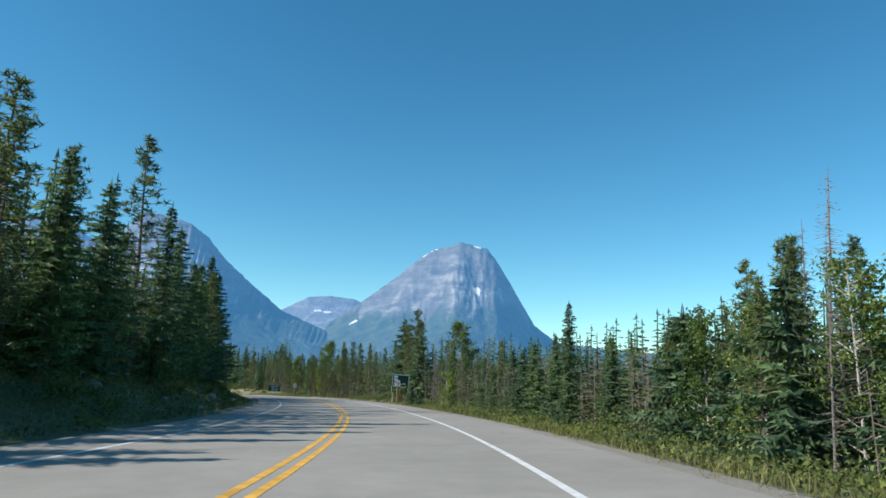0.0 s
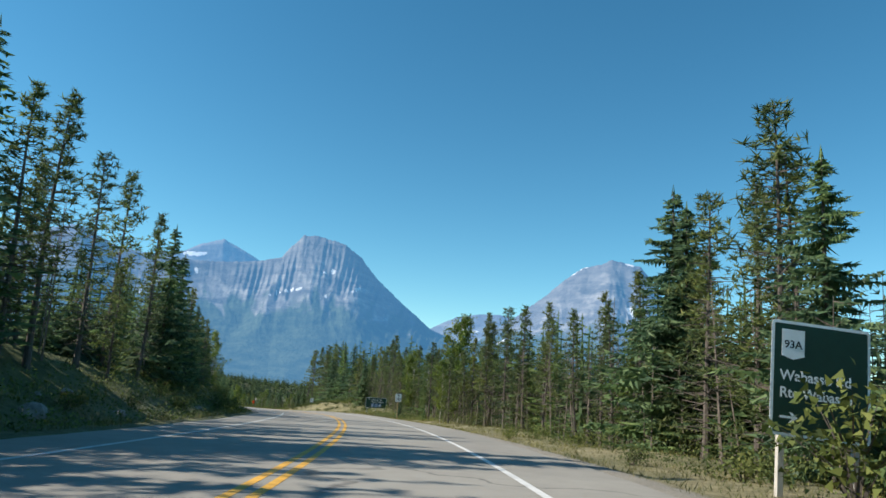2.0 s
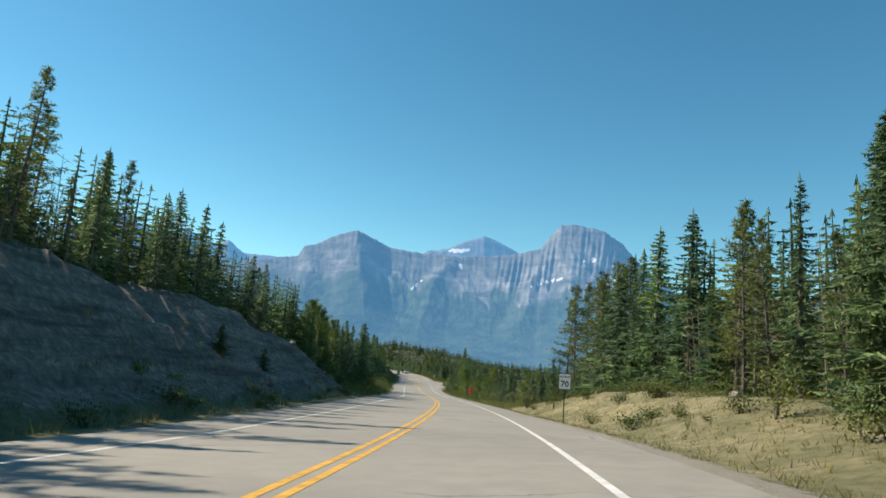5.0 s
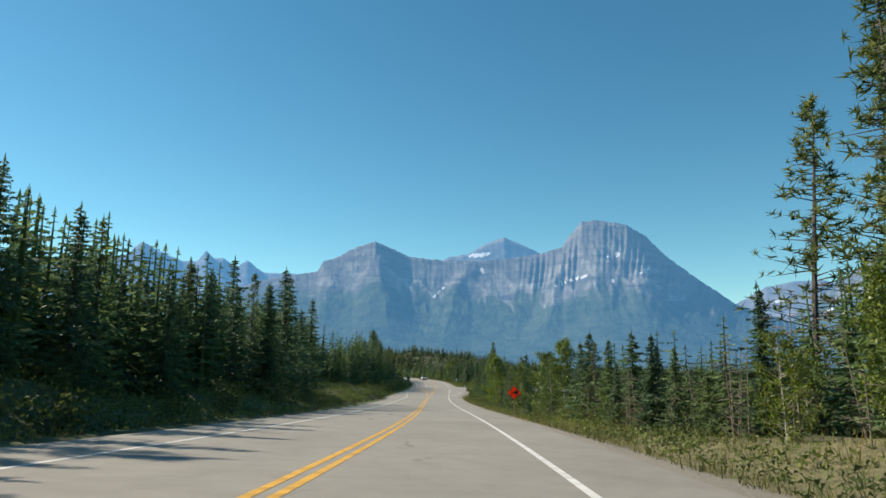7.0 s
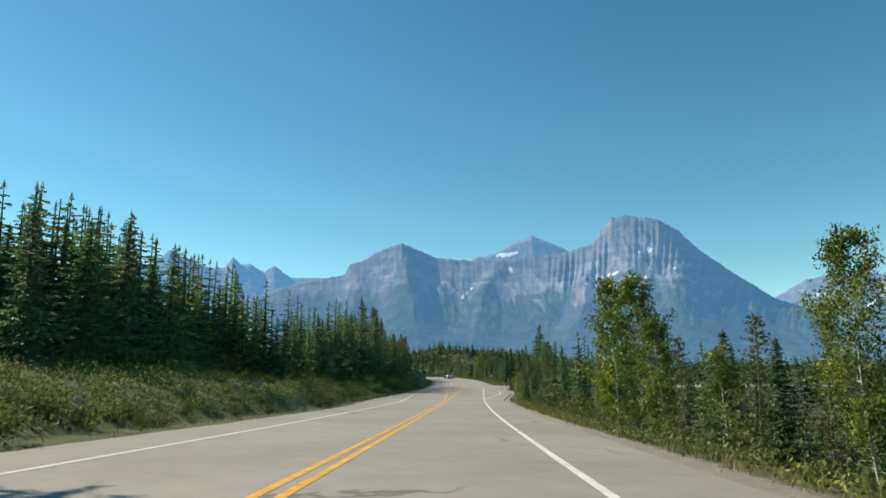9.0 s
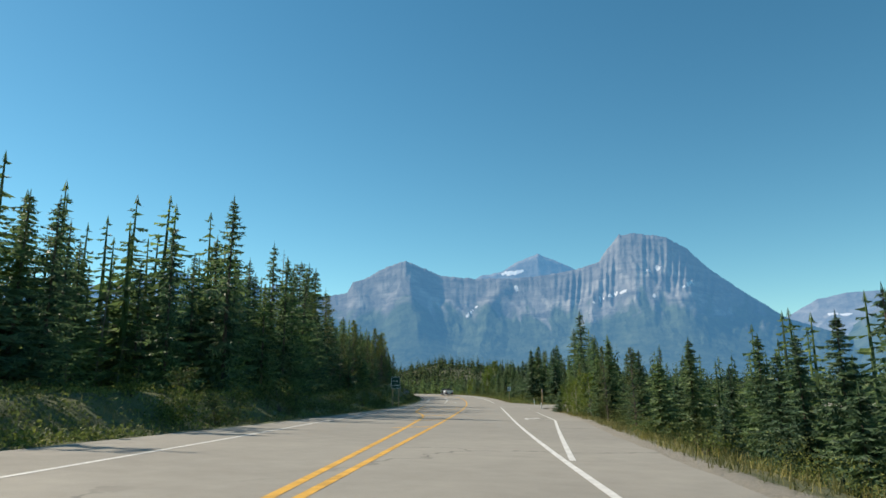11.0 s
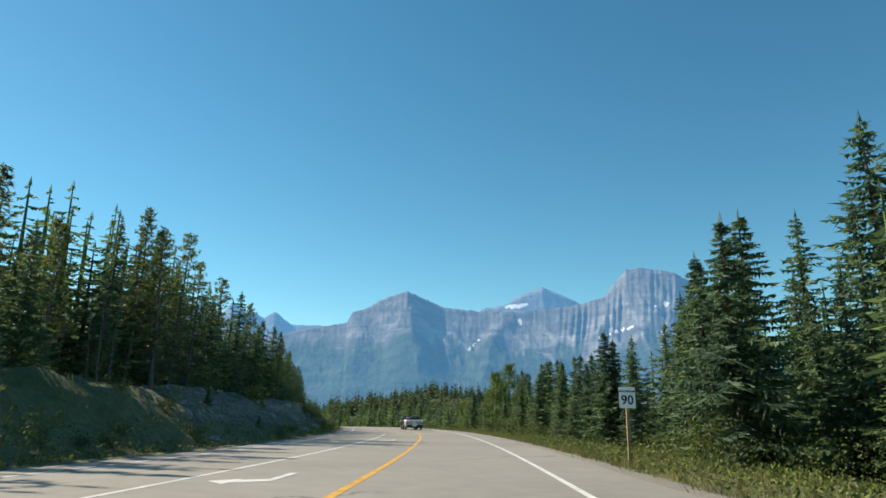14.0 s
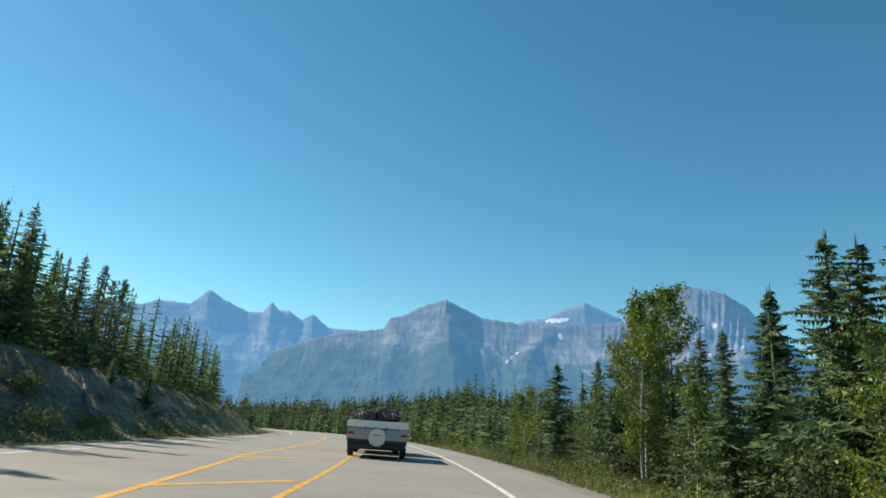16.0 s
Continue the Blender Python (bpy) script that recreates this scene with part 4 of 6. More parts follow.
def shrub_mesh(h, radius, seed, leaves=420, size=0.10):
    r = random.Random(seed)
    crown, stems = Soup(), Soup()
    tips = []
    for i in range(11):
        a, ln = r.uniform(0, 6.28), radius * r.uniform(0.3, 1.0)
        tip = Vector((math.cos(a) * ln, math.sin(a) * ln, h * r.uniform(0.55, 1.05)))
        mid = Vector((tip.x * 0.35, tip.y * 0.35, tip.z * 0.55))
        stems.tri((0.02, 0, 0), (-0.02, 0.01, 0), mid)
        stems.tri(mid + Vector((0.012, 0, 0)), mid - Vector((0.012, 0, 0)), tip)
        tips.append((mid * 0.5, tip))
    for k in range(leaves):
        b, t = r.choice(tips)
        c = b.lerp(t, r.random() ** 0.7) + Vector((r.gauss(0, .16), r.gauss(0, .16), r.gauss(0, .12))) * (0.5 + 0.4 * h)
        c.z = max(0.04, c.z)
        leaf(crown, c, size * r.uniform(0.7, 1.4), r)
    return crown, stems


STOCK = {}


def stock(kind, ob, height):
    """Keep a finished tree as the pattern of later copies."""
    STOCK.setdefault(kind, []).append([ob, height, False])


def make_spruce(kind, h, radius, seed, label, name="spruce_tree", **kw):
    pts, rad, crown = spruce_mesh(h, radius, seed, **kw)
    ob = thing(name, label, "tree", "roadside trees")
    t = Soup()
    t.tube(pts, rad)
    t.link("trunk", BARK, ob, True)
    crown.link("crown", SPRUCE, ob)
    stock(kind, ob, h)


def make_pine(kind, h, radius, seed, label, bare=0.35):
    pts, rad, crown, limbs = pine_mesh(h, radius, seed, bare)
    ob = thing("pine_tree", label, "tree", "roadside trees")
    t = Soup()
    t.tube(pts, rad)
    t.v += [tuple(v) for v in limbs.v]
    k = len(t.v) - len(limbs.v)
    t.f += [tuple(i + k for i in f) for f in limbs.f]
    t.link("trunk", BARK, ob)
    crown.link("crown", PINE, ob)
    stock(kind, ob, h)


def make_aspen(kind, h, radius, seed, label, bare=0.38, leaves=5200, size=0.085):
    pts, rad, crown, limbs = aspen_mesh(h, radius, seed, bare, leaves, size)
    ob = thing("aspen_tree", label, "tree", "roadside trees")
    t = Soup()
    t.tube(pts, rad)
    k = len(t.v)
    t.v += limbs.v
    t.f += [tuple(i + k for i in f) for f in limbs.f]
    t.link("trunk", PALE_BARK, ob)
    crown.link("crown", ASPEN, ob)
    stock(kind, ob, h)


def make_snag(kind, h, seed, label):
    pts, rad, limbs = snag_mesh(h, seed)
    ob = thing("dead_tree", label, "tree", "dead trees")
    t = Soup()
    t.tube(pts, rad, 6)
    k = len(t.v)
    t.v += limbs.v
    t.f += [tuple(i + k for i in f) for f in limbs.f]
    t.link("trunk", DEAD, ob)
    stock(kind, ob, h)


def make_shrub(kind, h, radius, seed, label, mat, leaves=420, size=0.10):
    crown, stems = shrub_mesh(h, radius, seed, leaves, size)
    ob = thing("shrub", label, "shrub", "roadside shrubs")
    stems.link("stem", BARK, ob)
    crown.link("foliage", mat, ob)
    stock(kind, ob, h)


for i, (h, w) in enumerate(((12.0, 2.9), (11.0, 2.4), (12.5, 3.2), (10.0, 2.2), (11.5, 2.6))):
    make_spruce("spruce", h, w, 100 + i, "dark green spruce with drooping boughs at the roadside", bare=0.03 + 0.02 * (i % 3), gaps=0.10 + 0.04 * (i % 2))
for i, (h, w) in enumerate(((12.0, 2.7), (11.0, 2.3), (10.5, 2.9))):
    make_spruce("near_spruce", h, w, 180 + i, "full green spruce close to the road with feathery boughs", bare=0.04 + 0.02 * i, gaps=0.10, density=1.0, feather=2.0)
for i, (h, w) in enumerate(((11.0, 1.6), (12.0, 1.35), (10.0, 1.6))):
    make_spruce("spire", h, w, 130 + i, "slender spire-shaped dark fir in the roadside forest", "fir_tree", bare=0.08, gaps=0.14, density=0.8)
for i, (h, w) in enumerate(((5.0, 1.9), (4.0, 1.6), (5.5, 1.8))):
    make_spruce("young", h, w, 160 + i, "young green spruce growing on the verge", "young_spruce", bare=0.01, gaps=0.06, density=1.15, feather=1.7)
for i, (h, w, b) in enumerate(((10.5, 1.65, 0.16), (11.5, 1.45, 0.30), (9.5, 1.75, 0.10), (10.0, 1.55, 0.20))):
    make_pine("pine", h, w, 200 + i, "lodgepole pine with a bare lower trunk and tufted crown", b)
for i, (h, w) in enumerate(((8.0, 1.55), (7.0, 1.5), (9.0, 1.6))):
    make_aspen("aspen", h, w, 230 + i, "light green aspen with a pale trunk", (0.12, 0.08, 0.18)[i], 8600, 0.128)
for i, (h, w) in enumerate(((5.0, 1.35), (4.2, 1.25))):
    make_aspen("sapling", h, w, 250 + i, "leafy young poplar by the road", 0.03, 3800, 0.10)
for i, h in enumerate((11.0, 9.0, 12.5)):
    make_snag("snag", h, 270 + i, "bare grey dead conifer with broken twigs")
for i, (h, w) in enumerate(((1.6, 0.9), (1.2, 0.8), (2.2, 1.1))):
    make_shrub("shrub", h, w, 290 + i, "green willow shrub on the grassy verge", SHRUB, 440, 0.09)
for i, (h, w) in enumerate(((0.6, 0.5), (0.45, 0.55))):
    make_shrub("scrub", h, w, 310 + i, "low dusty scrub beside the gravel shoulder", SHRUB, 420, 0.055)


def plant(kind, s, o, height):
    """A tree of that kind, height metres tall, on the ground at s, o."""
    if kind == "spruce" and (0 < o < 12.7 or -13.7 < o < 0 and s < 115):
        kind = "near_spruce"
    opts = STOCK[kind]
    item = rnd.choice(opts)
    p = spot(s, o, -0.08)
    k = height / item[1]
    wide = {"spruce": 1.08, "near_spruce": 1.08, "young": 1.08, "spire": 1.05, "pine": 1.1}.get(kind, 0.95)
    m = Matrix.LocRotScale(p, Euler((rnd.gauss(0, .012), rnd.gauss(0, .012), rnd.uniform(0, 6.28))),
                           Vector((k * wide * rnd.uniform(.9, 1.15), k * wide * rnd.uniform(.9, 1.15), k)))
    if not item[2]:
        item[2] = True
        item[0].matrix_basis = m
        return item[0]
    k0 = item[0].scale
    return copy_thing(item[0], m @ Matrix.Diagonal((1 / k0.x, 1 / k0.y, 1 / k0.z, 1)))


# how steeply the tree tops stand over the road's middle, every 8 m along each side
LEAN_S = np.arange(8, 577, 8)
LEAN_L = [0.66, 0.66, 0.66, 0.68, 0.90, 0.88, 0.85, 0.81, 0.86, 0.94, 0.83, 0.79, 0.71, 0.69, 0.60, 0.48, 0.51, 0.57, 0.64, 0.69, 0.66, 0.58, 0.56, 0.59, 0.59, 0.54, 0.56, 0.54, 0.51, 0.49, 0.47, 0.50, 0.62, 0.75, 0.84, 0.67, 0.62, 0.59, 0.45, 0.51, 0.53, 0.52, 0.53, 0.53, 0.57, 0.59, 0.61, 0.67, 0.72, 0.70, 0.71, 0.73, 0.73, 0.71, 0.67, 0.60, 0.59, 0.56, 0.63, 0.63, 0.63, 0.58, 0.57, 0.53, 0.46, 0.47, 0.45, 0.44, 0.47, 0.53, 0.51, 0.51]
LEAN_R = [0.48, 0.32, 0.29, 0.38, 0.34, 0.39, 0.44, 0.50, 0.52, 0.71, 0.74, 0.54, 0.55, 0.65, 0.73, 0.75, 0.76, 0.68, 0.71, 0.80, 0.88, 0.77, 0.69, 0.84, 0.92, 0.96, 0.96, 0.90, 0.70, 0.34, 0.36, 0.41, 0.42, 0.43, 0.42, 0.43, 0.30, 0.34, 0.61, 0.68, 0.67, 0.60, 0.54, 0.48, 0.41, 0.35, 0.28, 0.36, 0.46, 0.48, 0.50, 0.53, 0.47, 0.51, 0.62, 0.70, 0.77, 0.79, 0.58, 0.51, 0.44, 0.51, 0.52, 0.51, 0.50, 0.66, 0.70, 0.73, 0.74, 0.74, 0.74, 0.74]


def limit(s, o):
    """Greatest height over the road that the forest reaches at s, o."""
    return 1.05 + abs(o) * float(np.interp(s, LEAN_S, LEAN_L if o < 0 else LEAN_R)) * 1.03


# trees that stand out, each at its own place: s, o, height of the top over the road
TAKEN = []


def grove(kind, spots, free=False):
    for s, o, top in spots:
        z, _ = lift(np.array([s]), np.array([o]))
        TAKEN.append((s, o))
        plant(kind, s, o, max(2.0, (top if free else min(top, limit(s, o))) - float(z[0])))


# the tops that break the forest's skyline
grove("pine", [(22.1, -13, 10.9), (38.3, -13, 14.3), (74.3, -13, 11.0), (86.3, -13.2, 11.7), (92.6, -13, 10.8), (156.6, -17, 12.6), (178.5, -17, 12.0), (473.7, -17.3, 12.0)], True)
grove("spruce", [(47.6, -13, 11.6), (76.8, -13.2, 14.8), (85.0, -14.5, 13.0), (106.3, -13, 11.2), (110.9, -13.5, 8.9), (131.5, -13.4, 7.3), (177.5, -18.2, 10.8), (197.3, -17.4, 11.6),
                 (208.0, -16.0, 9.6), (249.3, -13.2, 7.0), (268.6, -13.2, 9.3), (320.6, -21, 12.4), (328.3, -21.5, 11.6), (377.9, -17.2, 10.6), (386.3, -17.2, 15.2), (402.2, -17.4, 12.9),
                 (405.5, -17.2, 13.0), (432.5, -17.6, 8.9), (456.6, -17.4, 9.2), (499.2, -17.2, 10.2), (523.7, -17, 8.5), (544, -16.8, 7.1)], True)
grove("pine", [(451.7, -17.2, 9.5), (479.3, -17.2, 11.4), (517.6, -16.8, 8.6), (527.3, -17.3, 8.7)], True)
grove("pine", [(21.6, 10.8, 4.3), (38.4, 10.6, 4.9), (81.1, 11, 10.9), (83.2, 11.4, 9.0), (86.3, 11.2, 7.5), (91.3, 11, 7.7), (105.3, 11, 8.4), (113.6, 11.2, 9.1), (150.1, 11, 7.9), (177.1, 11.6, 7.0), (180.6, 11.8, 7.2), (285.2, 7.8, 5.2)], True)
grove("spruce", [(30.0, 8.0, 5.3), (25.4, 10.4, 3.8), (88.9, 11.2, 10.6), (210.0, 12.6, 11.6), (255.8, 8, 4.9), (244.2, 8, 3.8), (252.2, 8.2, 4.3), (269.8, 8.2, 4.6),
                 (282.6, 8, 4.4), (286.8, 8.6, 5.6), (392.6, 8.6, 4.6), (398.6, 8.4, 4.2), (447.0, 11.6, 8.2), (467.3, 11, 6.0), (476.0, 11, 5.4), (487.7, 11, 5.9), (490.4, 11, 6.7), (495.7, 11, 6.6), (511.0, 11, 6.7), (521.4, 11, 5.5)], True)
grove("spruce", [(286.3, -14.0, 9.4), (288.9, -13.5, 10.8)], True)
grove("aspen", [(63.5, 11, 7.8), (126.5, 10.6, 9.8), (147.3, 11, 7.8), (263.7, 8, 5.1), (309.5, 7.8, 6.1), (313.6, 7.8, 6.6), (524.6, 10.0, 7.7), (526.2, 10.8, 7.0)], True)
grove("spruce", [(481.7, 11, 7.5), (497.5, 11.3, 6.8), (503.9, 11, 7.1), (513.2, 11, 7.2), (517.3, 11.4, 6.4), (398.8, -17.0, 13.2), (393.9, -17.2, 10.3)], True)


grove("pine", [(271, -15, 10.3)])
grove("pine", [(21.7, -12.5, 10.9), (32.8, -15, 11.7), (68.4, -12.5, 12.9), (88.1, -13, 12.8), (99, -14, 12.8), (101.9, -13, 11.1), (116, -13, 9), (131.2, -13, 7.6), (137.7, -15, 9), (152.1, -15, 11.7), (161.3, -18, 12.2), (172.3, -18, 13.2), (177, -18, 13.8), (182.5, -19, 13.8), (190.4, -19, 12.1), (258.5, -16, 8.9), (474, -19, 13.9), (475.8, -18, 13.3), (478.4, -18, 12.7), (491.2, -19, 14.6), (501.1, -18, 11.8), (506.3, -18, 11.1), (535.5, -17, 8.9), (539.8, -17, 8.7)])
grove("sapling", [(142.5, -13, 9.8)])
grove("snag", [(105.2, -13.5, 11.5), (121.3, -14, 11.7), (408.6, -20.5, 16.7), (434, -21, 17)])
grove("spire", [(34.2, -13.5, 11), (45.9, -12.5, 10.1), (404.5, -20, 16), (470.7, -19, 12.4)])
grove("spruce", [(41.5, -12.5, 11.6), (52.6, -12.5, 10), (56.6, -12.5, 10.7), (64.4, -13, 10.5), (76.3, -12.5, 15.8), (78.5, -13, 14.3), (109.7, -13, 12.7), (140.6, -15, 9.1), (147.5, -15, 11), (165.4, -18, 12.3), (184, -17, 10.9), (188, -19, 10.4), (196.6, -18.7, 14.4), (204.2, -18.7, 13.7), (263.8, -16, 9), (268.5, -16, 11.1), (309.9, -20, 9.8), (318.1, -22, 11.3), (401.2, -21, 13.4), (422.6, -21, 17.4), (425.5, -21, 17.3), (444.9, -18, 10.6), (447.6, -21, 13.2), (499.1, -19, 12.3), (508.3, -17, 11.5)])
grove("spruce", [(512.5, -16.5, 11.3), (526.6, -17, 9.4), (530.2, -16, 8.1)])
grove("aspen", [(273.2, 6.4, 5.0), (289.6, 6.3, 4.6), (305.1, 7.5, 4.6), (529.3, 13, 8.9)])
grove("pine", [(13.4, 7, 3.8), (18.1, 8, 3.7), (20.3, 8, 3.7), (48.8, 10, 5.3), (70, 11, 6.5), (80.8, 11.5, 11), (85.7, 11, 10.3), (91.8, 10, 6.1), (93.3, 10, 7.1), (96.6, 10, 6.7), (115.1, 10, 8.7), (129.8, 8.5, 7.7), (153.7, 11, 7.2), (155.1, 10.5, 8.3), (174.3, 11.5, 9.3), (183.3, 12, 8.9), (189.3, 13, 12.2), (253.9, 8, 4.2), (284.6, 7, 5.1), (288.1, 7, 4.8), (300.6, 7, 2.8), (382.5, 9, 5.2), (389.1, 8.5, 5.1), (402.5, 8.5, 4.2)])
grove("sapling", [(265.2, 7.5, 5.3), (267.1, 7, 4.5)])
grove("spruce", [(281, 6.8, 4.6), (278.2, 7.4, 4.0)])
grove("snag", [(51.2, 10.5, 5.9), (55.8, 11, 6.3), (67.5, 10.6, 6.0), (70.2, 11.2, 6.4), (72.7, 11, 6.6), (75.3, 11.5, 7.3), (94.6, 11, 7.2), (99.8, 10.8, 6.8), (150, 11, 8.2), (187.3, 13, 9.6)], True)
grove("spire", [(179.8, 11.5, 10.7), (380.3, 10, 4.1), (408.1, 9.5, 4.5), (430.7, 16, 5.6), (437.1, 18, 8.3), (453.7, 18, 9.1)])
grove("spruce", [(23.5, 7.5, 4.8), (25.8, 6.6, 4.3), (30.3, 7.5, 4.8), (37.9, 8, 4.7), (78.3, 10.5, 10.1), (88.2, 11.5, 10.8), (171.4, 9.5, 8.6), (197.5, 13.5, 13.3), (202.9, 13, 14.4), (250.1, 9, 4.5), (257.5, 8, 5.2), (393.4, 9.5, 5.4), (446.5, 18, 9.9), (450, 18, 10.1), (463.9, 19, 15.5), (471, 19, 15.2), (474.3, 14, 9.3), (475.7, 14, 10.5), (477.2, 17, 10.7), (481.9, 11.5, 7.7), (483.2, 17, 11.1), (484.5, 13.5, 8.5), (487.1, 12, 6.4)])
grove("spruce", [(489.7, 12, 7.1), (495.2, 12, 7.1), (497.7, 11.5, 6.9), (502, 12, 7.5), (505, 12, 7.7), (506.7, 12, 7.5), (512.5, 11, 7.1), (517.4, 11.5, 6.6)])
grove("young", [(374.8, 8.5, 3)])
grove("pine", [(161.2, 11.5, 10.0), (164.0, 11.6, 10.9), (167.5, 11.5, 9.6), (158.3, 11.6, 8.8), (160.5, 13.0, 9.7), (166.9, 13.2, 12.0), (171.0, 12.6, 10.6), (175.2, 11.6, 9.7), (177.4, 13.0, 11.2), (185.5, 11.8, 10.2)], True)
grove("pine", [(213.6, 13.8, 12.6), (217.5, 15.0, 14.4), (221.4, 14.0, 13.0), (225.6, 16.0, 15.6), (229.3, 14.5, 14.2), (233.8, 16.5, 16.2), (238.4, 15.0, 15.0), (242.5, 17.0, 16.2), (246.0, 15.4, 14.4)], True)
grove("spire", [(219.6, 17.0, 15.6), (227.4, 18.4, 17.0), (236.0, 19.0, 17.4), (244.6, 19.5, 16.6)], True)
grove("sapling", [(406.2, 7.6, 2.3), (404.6, 8.2, 2.9), (403.2, 7.4, 2.4), (401.6, 8.3, 3.0), (400.2, 7.5, 2.5), (398.4, 8.0, 2.8), (396.9, 7.4, 2.6), (405.6, 9.2, 3.0), (395.0, 8.2, 3.1)])
grove("young", [(405.2, 6.9, 1.6), (402.3, 9.3, 3.3), (399.4, 9.2, 3.6), (397.5, 8.8, 3.6)])

# the forest edges: stretches of s with the offset of the front row, mean height and the mix of kinds
LEFT_EDGE = [(7, 60, -12.5, 8.2, "spruce spruce pine spire"), (60, 92, -12.6, 10.0, "pine spruce pine spruce"), (92, 112, -12.2, 7.0, "pine spruce sapling young"),
             (112, 150, -12.8, 7.8, "spruce pine spruce"), (150, 215, -17.4, 9.6, "spruce pine spruce spruce"), (215, 262, -13.4, 9.0, "spruce sapling spire spruce aspen"),
             (262, 290, -14.5, 8.0, "spruce spire spruce aspen"), (290, 350, -25.0, 9.0, "spire spruce spruce spire"), (350, 372, -19.0, 10.0, "spire spruce spruce"),
             (372, 415, -18.5, 11.0, "spruce spire spruce spire"), (415, 452, -18.5, 10.0, "spruce spire pine spruce"), (452, 505, -18.0, 11.5, "pine pine spruce pine"),
             (505, 620, -15.5, 9.4, "pine spruce pine spruce")]
RIGHT_EDGE = [(6, 24, 7.0, 4.3, "young spruce pine young sapling pine"), (24, 58, 7.4, 4.7, "spruce pine young sapling pine spruce"), (58, 82, 10.0, 6.0, "pine pine spruce spire pine"), (82, 132, 9.8, 7.0, "pine pine spruce pine aspen pine"),
              (132, 172, 10.0, 7.2, "pine spruce aspen pine"), (172, 222, 12.6, 8.2, "pine spruce spire pine"), (222, 262, 7.4, 4.4, "young spruce sapling spruce"),
              (262, 300, 6.6, 4.2, "young spruce pine sapling young pine"), (300, 350, 7.0, 6.0, "pine young pine spire"), (350, 410, 9.8, 6.6, "spruce spire young spruce"),
              (437, 455, 12.0, 7.5, "spruce young spruce spire"), (455, 480, 13.5, 9.0, "spruce spruce spruce"), (480, 560, 9.2, 7.0, "spruce young spruce sapling spruce"), (560, 700, 9.0, 7.4, "spruce pine aspen")]
EDGES = LEFT_EDGE + RIGHT_EDGE
grove("spruce", [(457.2, 9.2, 9.5), (459.2, 10.4, 9.0), (461.5, 9.8, 8.0), (464.8, 11.0, 8.6)])
grove("aspen", [(120.6, 7.4, 5.2), (133.5, 9.0, 6.6)])
grove("pine", [(118.2, 7.6, 5.4), (123.8, 8.6, 6.2), (131.0, 9.4, 7.0)])
grove("pine", [(115.0, 9.8, 9.2), (118.5, 9.6, 7.2), (127.5, 9.5, 8.2), (102.3, 10, 7.5), (109.1, 9.5, 7.9), (122.4, 10, 6.4), (148.3, 9.5, 7.1)])
grove("pine", [(108.7, 10.8, 8.5), (119.4, 11, 9.6), (128.9, 11, 8.5), (144.7, 11, 8.4)], True)
grove("spruce", [(13.5, -12.9, 8.6), (16.5, -13.1, 9.6), (19.6, -13.0, 9.8), (25.9, -12.6, 9.7), (28.4, -13.2, 9.2), (30.8, -12.6, 9.9), (23.6, -14.6, 10.4)])
grove("spruce", [(274.6, -13.1, 13.2), (280.0, -14.0, 11.6), (268.5, -13.1, 9.2), (430.1, -20.1, 12.5), (432.4, -20.0, 11.6), (436.1, -20.1, 10.7), (414.5, -19.1, 12.4), (415.7, -19.6, 12.0)])
grove("pine", [(427.6, -20.0, 14.0), (411.2, -19.0, 15.0), (419.5, -19.5, 13.0)])
grove("spruce", [(240.5, -13.0, 12.5), (243.0, -13.4, 11.5), (236.6, -13.2, 11.0), (233.0, -13.6, 10.5)])
grove("young", [(9.6, 8.2, 2.6), (11.5, 8.8, 3.9), (13.2, 7.5, 3.8), (15.6, 8.2, 3.9), (18.4, 7.6, 3.4), (12.6, 9.8, 4.6)])
grove("sapling", [(8.6, 8.0, 2.2), (10.6, 8.2, 2.9), (12.4, 8.3, 4.0), (14.4, 7.6, 3.3), (16.8, 7.5, 3.1), (11.6, 9.8, 4.0), (20.3, 8.6, 3.6)])
grove("spruce", [(426.2, -22.8, 13.5), (431.2, -22.6, 13.0), (421.0, -22.4, 13.2), (416.8, -22.2, 12.4), (17.2, 9.4, 5.4), (22.0, 9.2, 5.4), (26.5, -15.2, 10.2), (18.0, -15.0, 10.0)])
grove("pine", [(16.4, 9.6, 5.3), (14.9, 8.8, 4.7), (18.8, 11.0, 5.9), (17.8, 9.2, 5.0), (13.4, 9.4, 4.6)], True)
grove("snag", [(14.2, 9.0, 6.5), (14.8, 9.6, 6.1), (15.6, 9.3, 5.6), (12.1, 7.5, 4.4)], True)
BEHIND = [(22 + 4.3 * i, -16.4 - 0.9 * (i % 3), 8.2 + 0.7 * (i * 5 % 4)) for i in range(9)] + [(404 + 3.7 * i, -24.2 - 0.8 * (i % 3), 10.2 + 0.8 * (i * 5 % 4)) for i in range(11)]
for s0, s1, o0, o1, low_, high_, many in ((294, 356, -25.5, -38.0, 6.0, 12.5, 100), (310, 366, -24.0, -30.0, 8.5, 14.0, 60), (437, 472, 12.5, 24.0, 4.0, 9.5, 60), (196, 250, 13.5, 30.0, 5.0, 15.0, 90), (58, 92, 11.6, 20.0, 3.0, 7.0, 60), (92, 134, 12.2, 20.0, 3.5, 8.5, 60), (12, 58, 9.6, 16.0, 2.5, 5.4, 60), (228, 264, -13.6, -20.0, 6.0, 10.5, 45), (150, 196, 13.0, 20.0, 4.0, 9.0, 50), (366, 402, -19.5, -27.0, 6.0, 11.0, 42)):
    for i in range(many):
        BEHIND.append((rnd.uniform(s0, s1), o0 + (o1 - o0) * rnd.random(), rnd.uniform(low_, high_)))


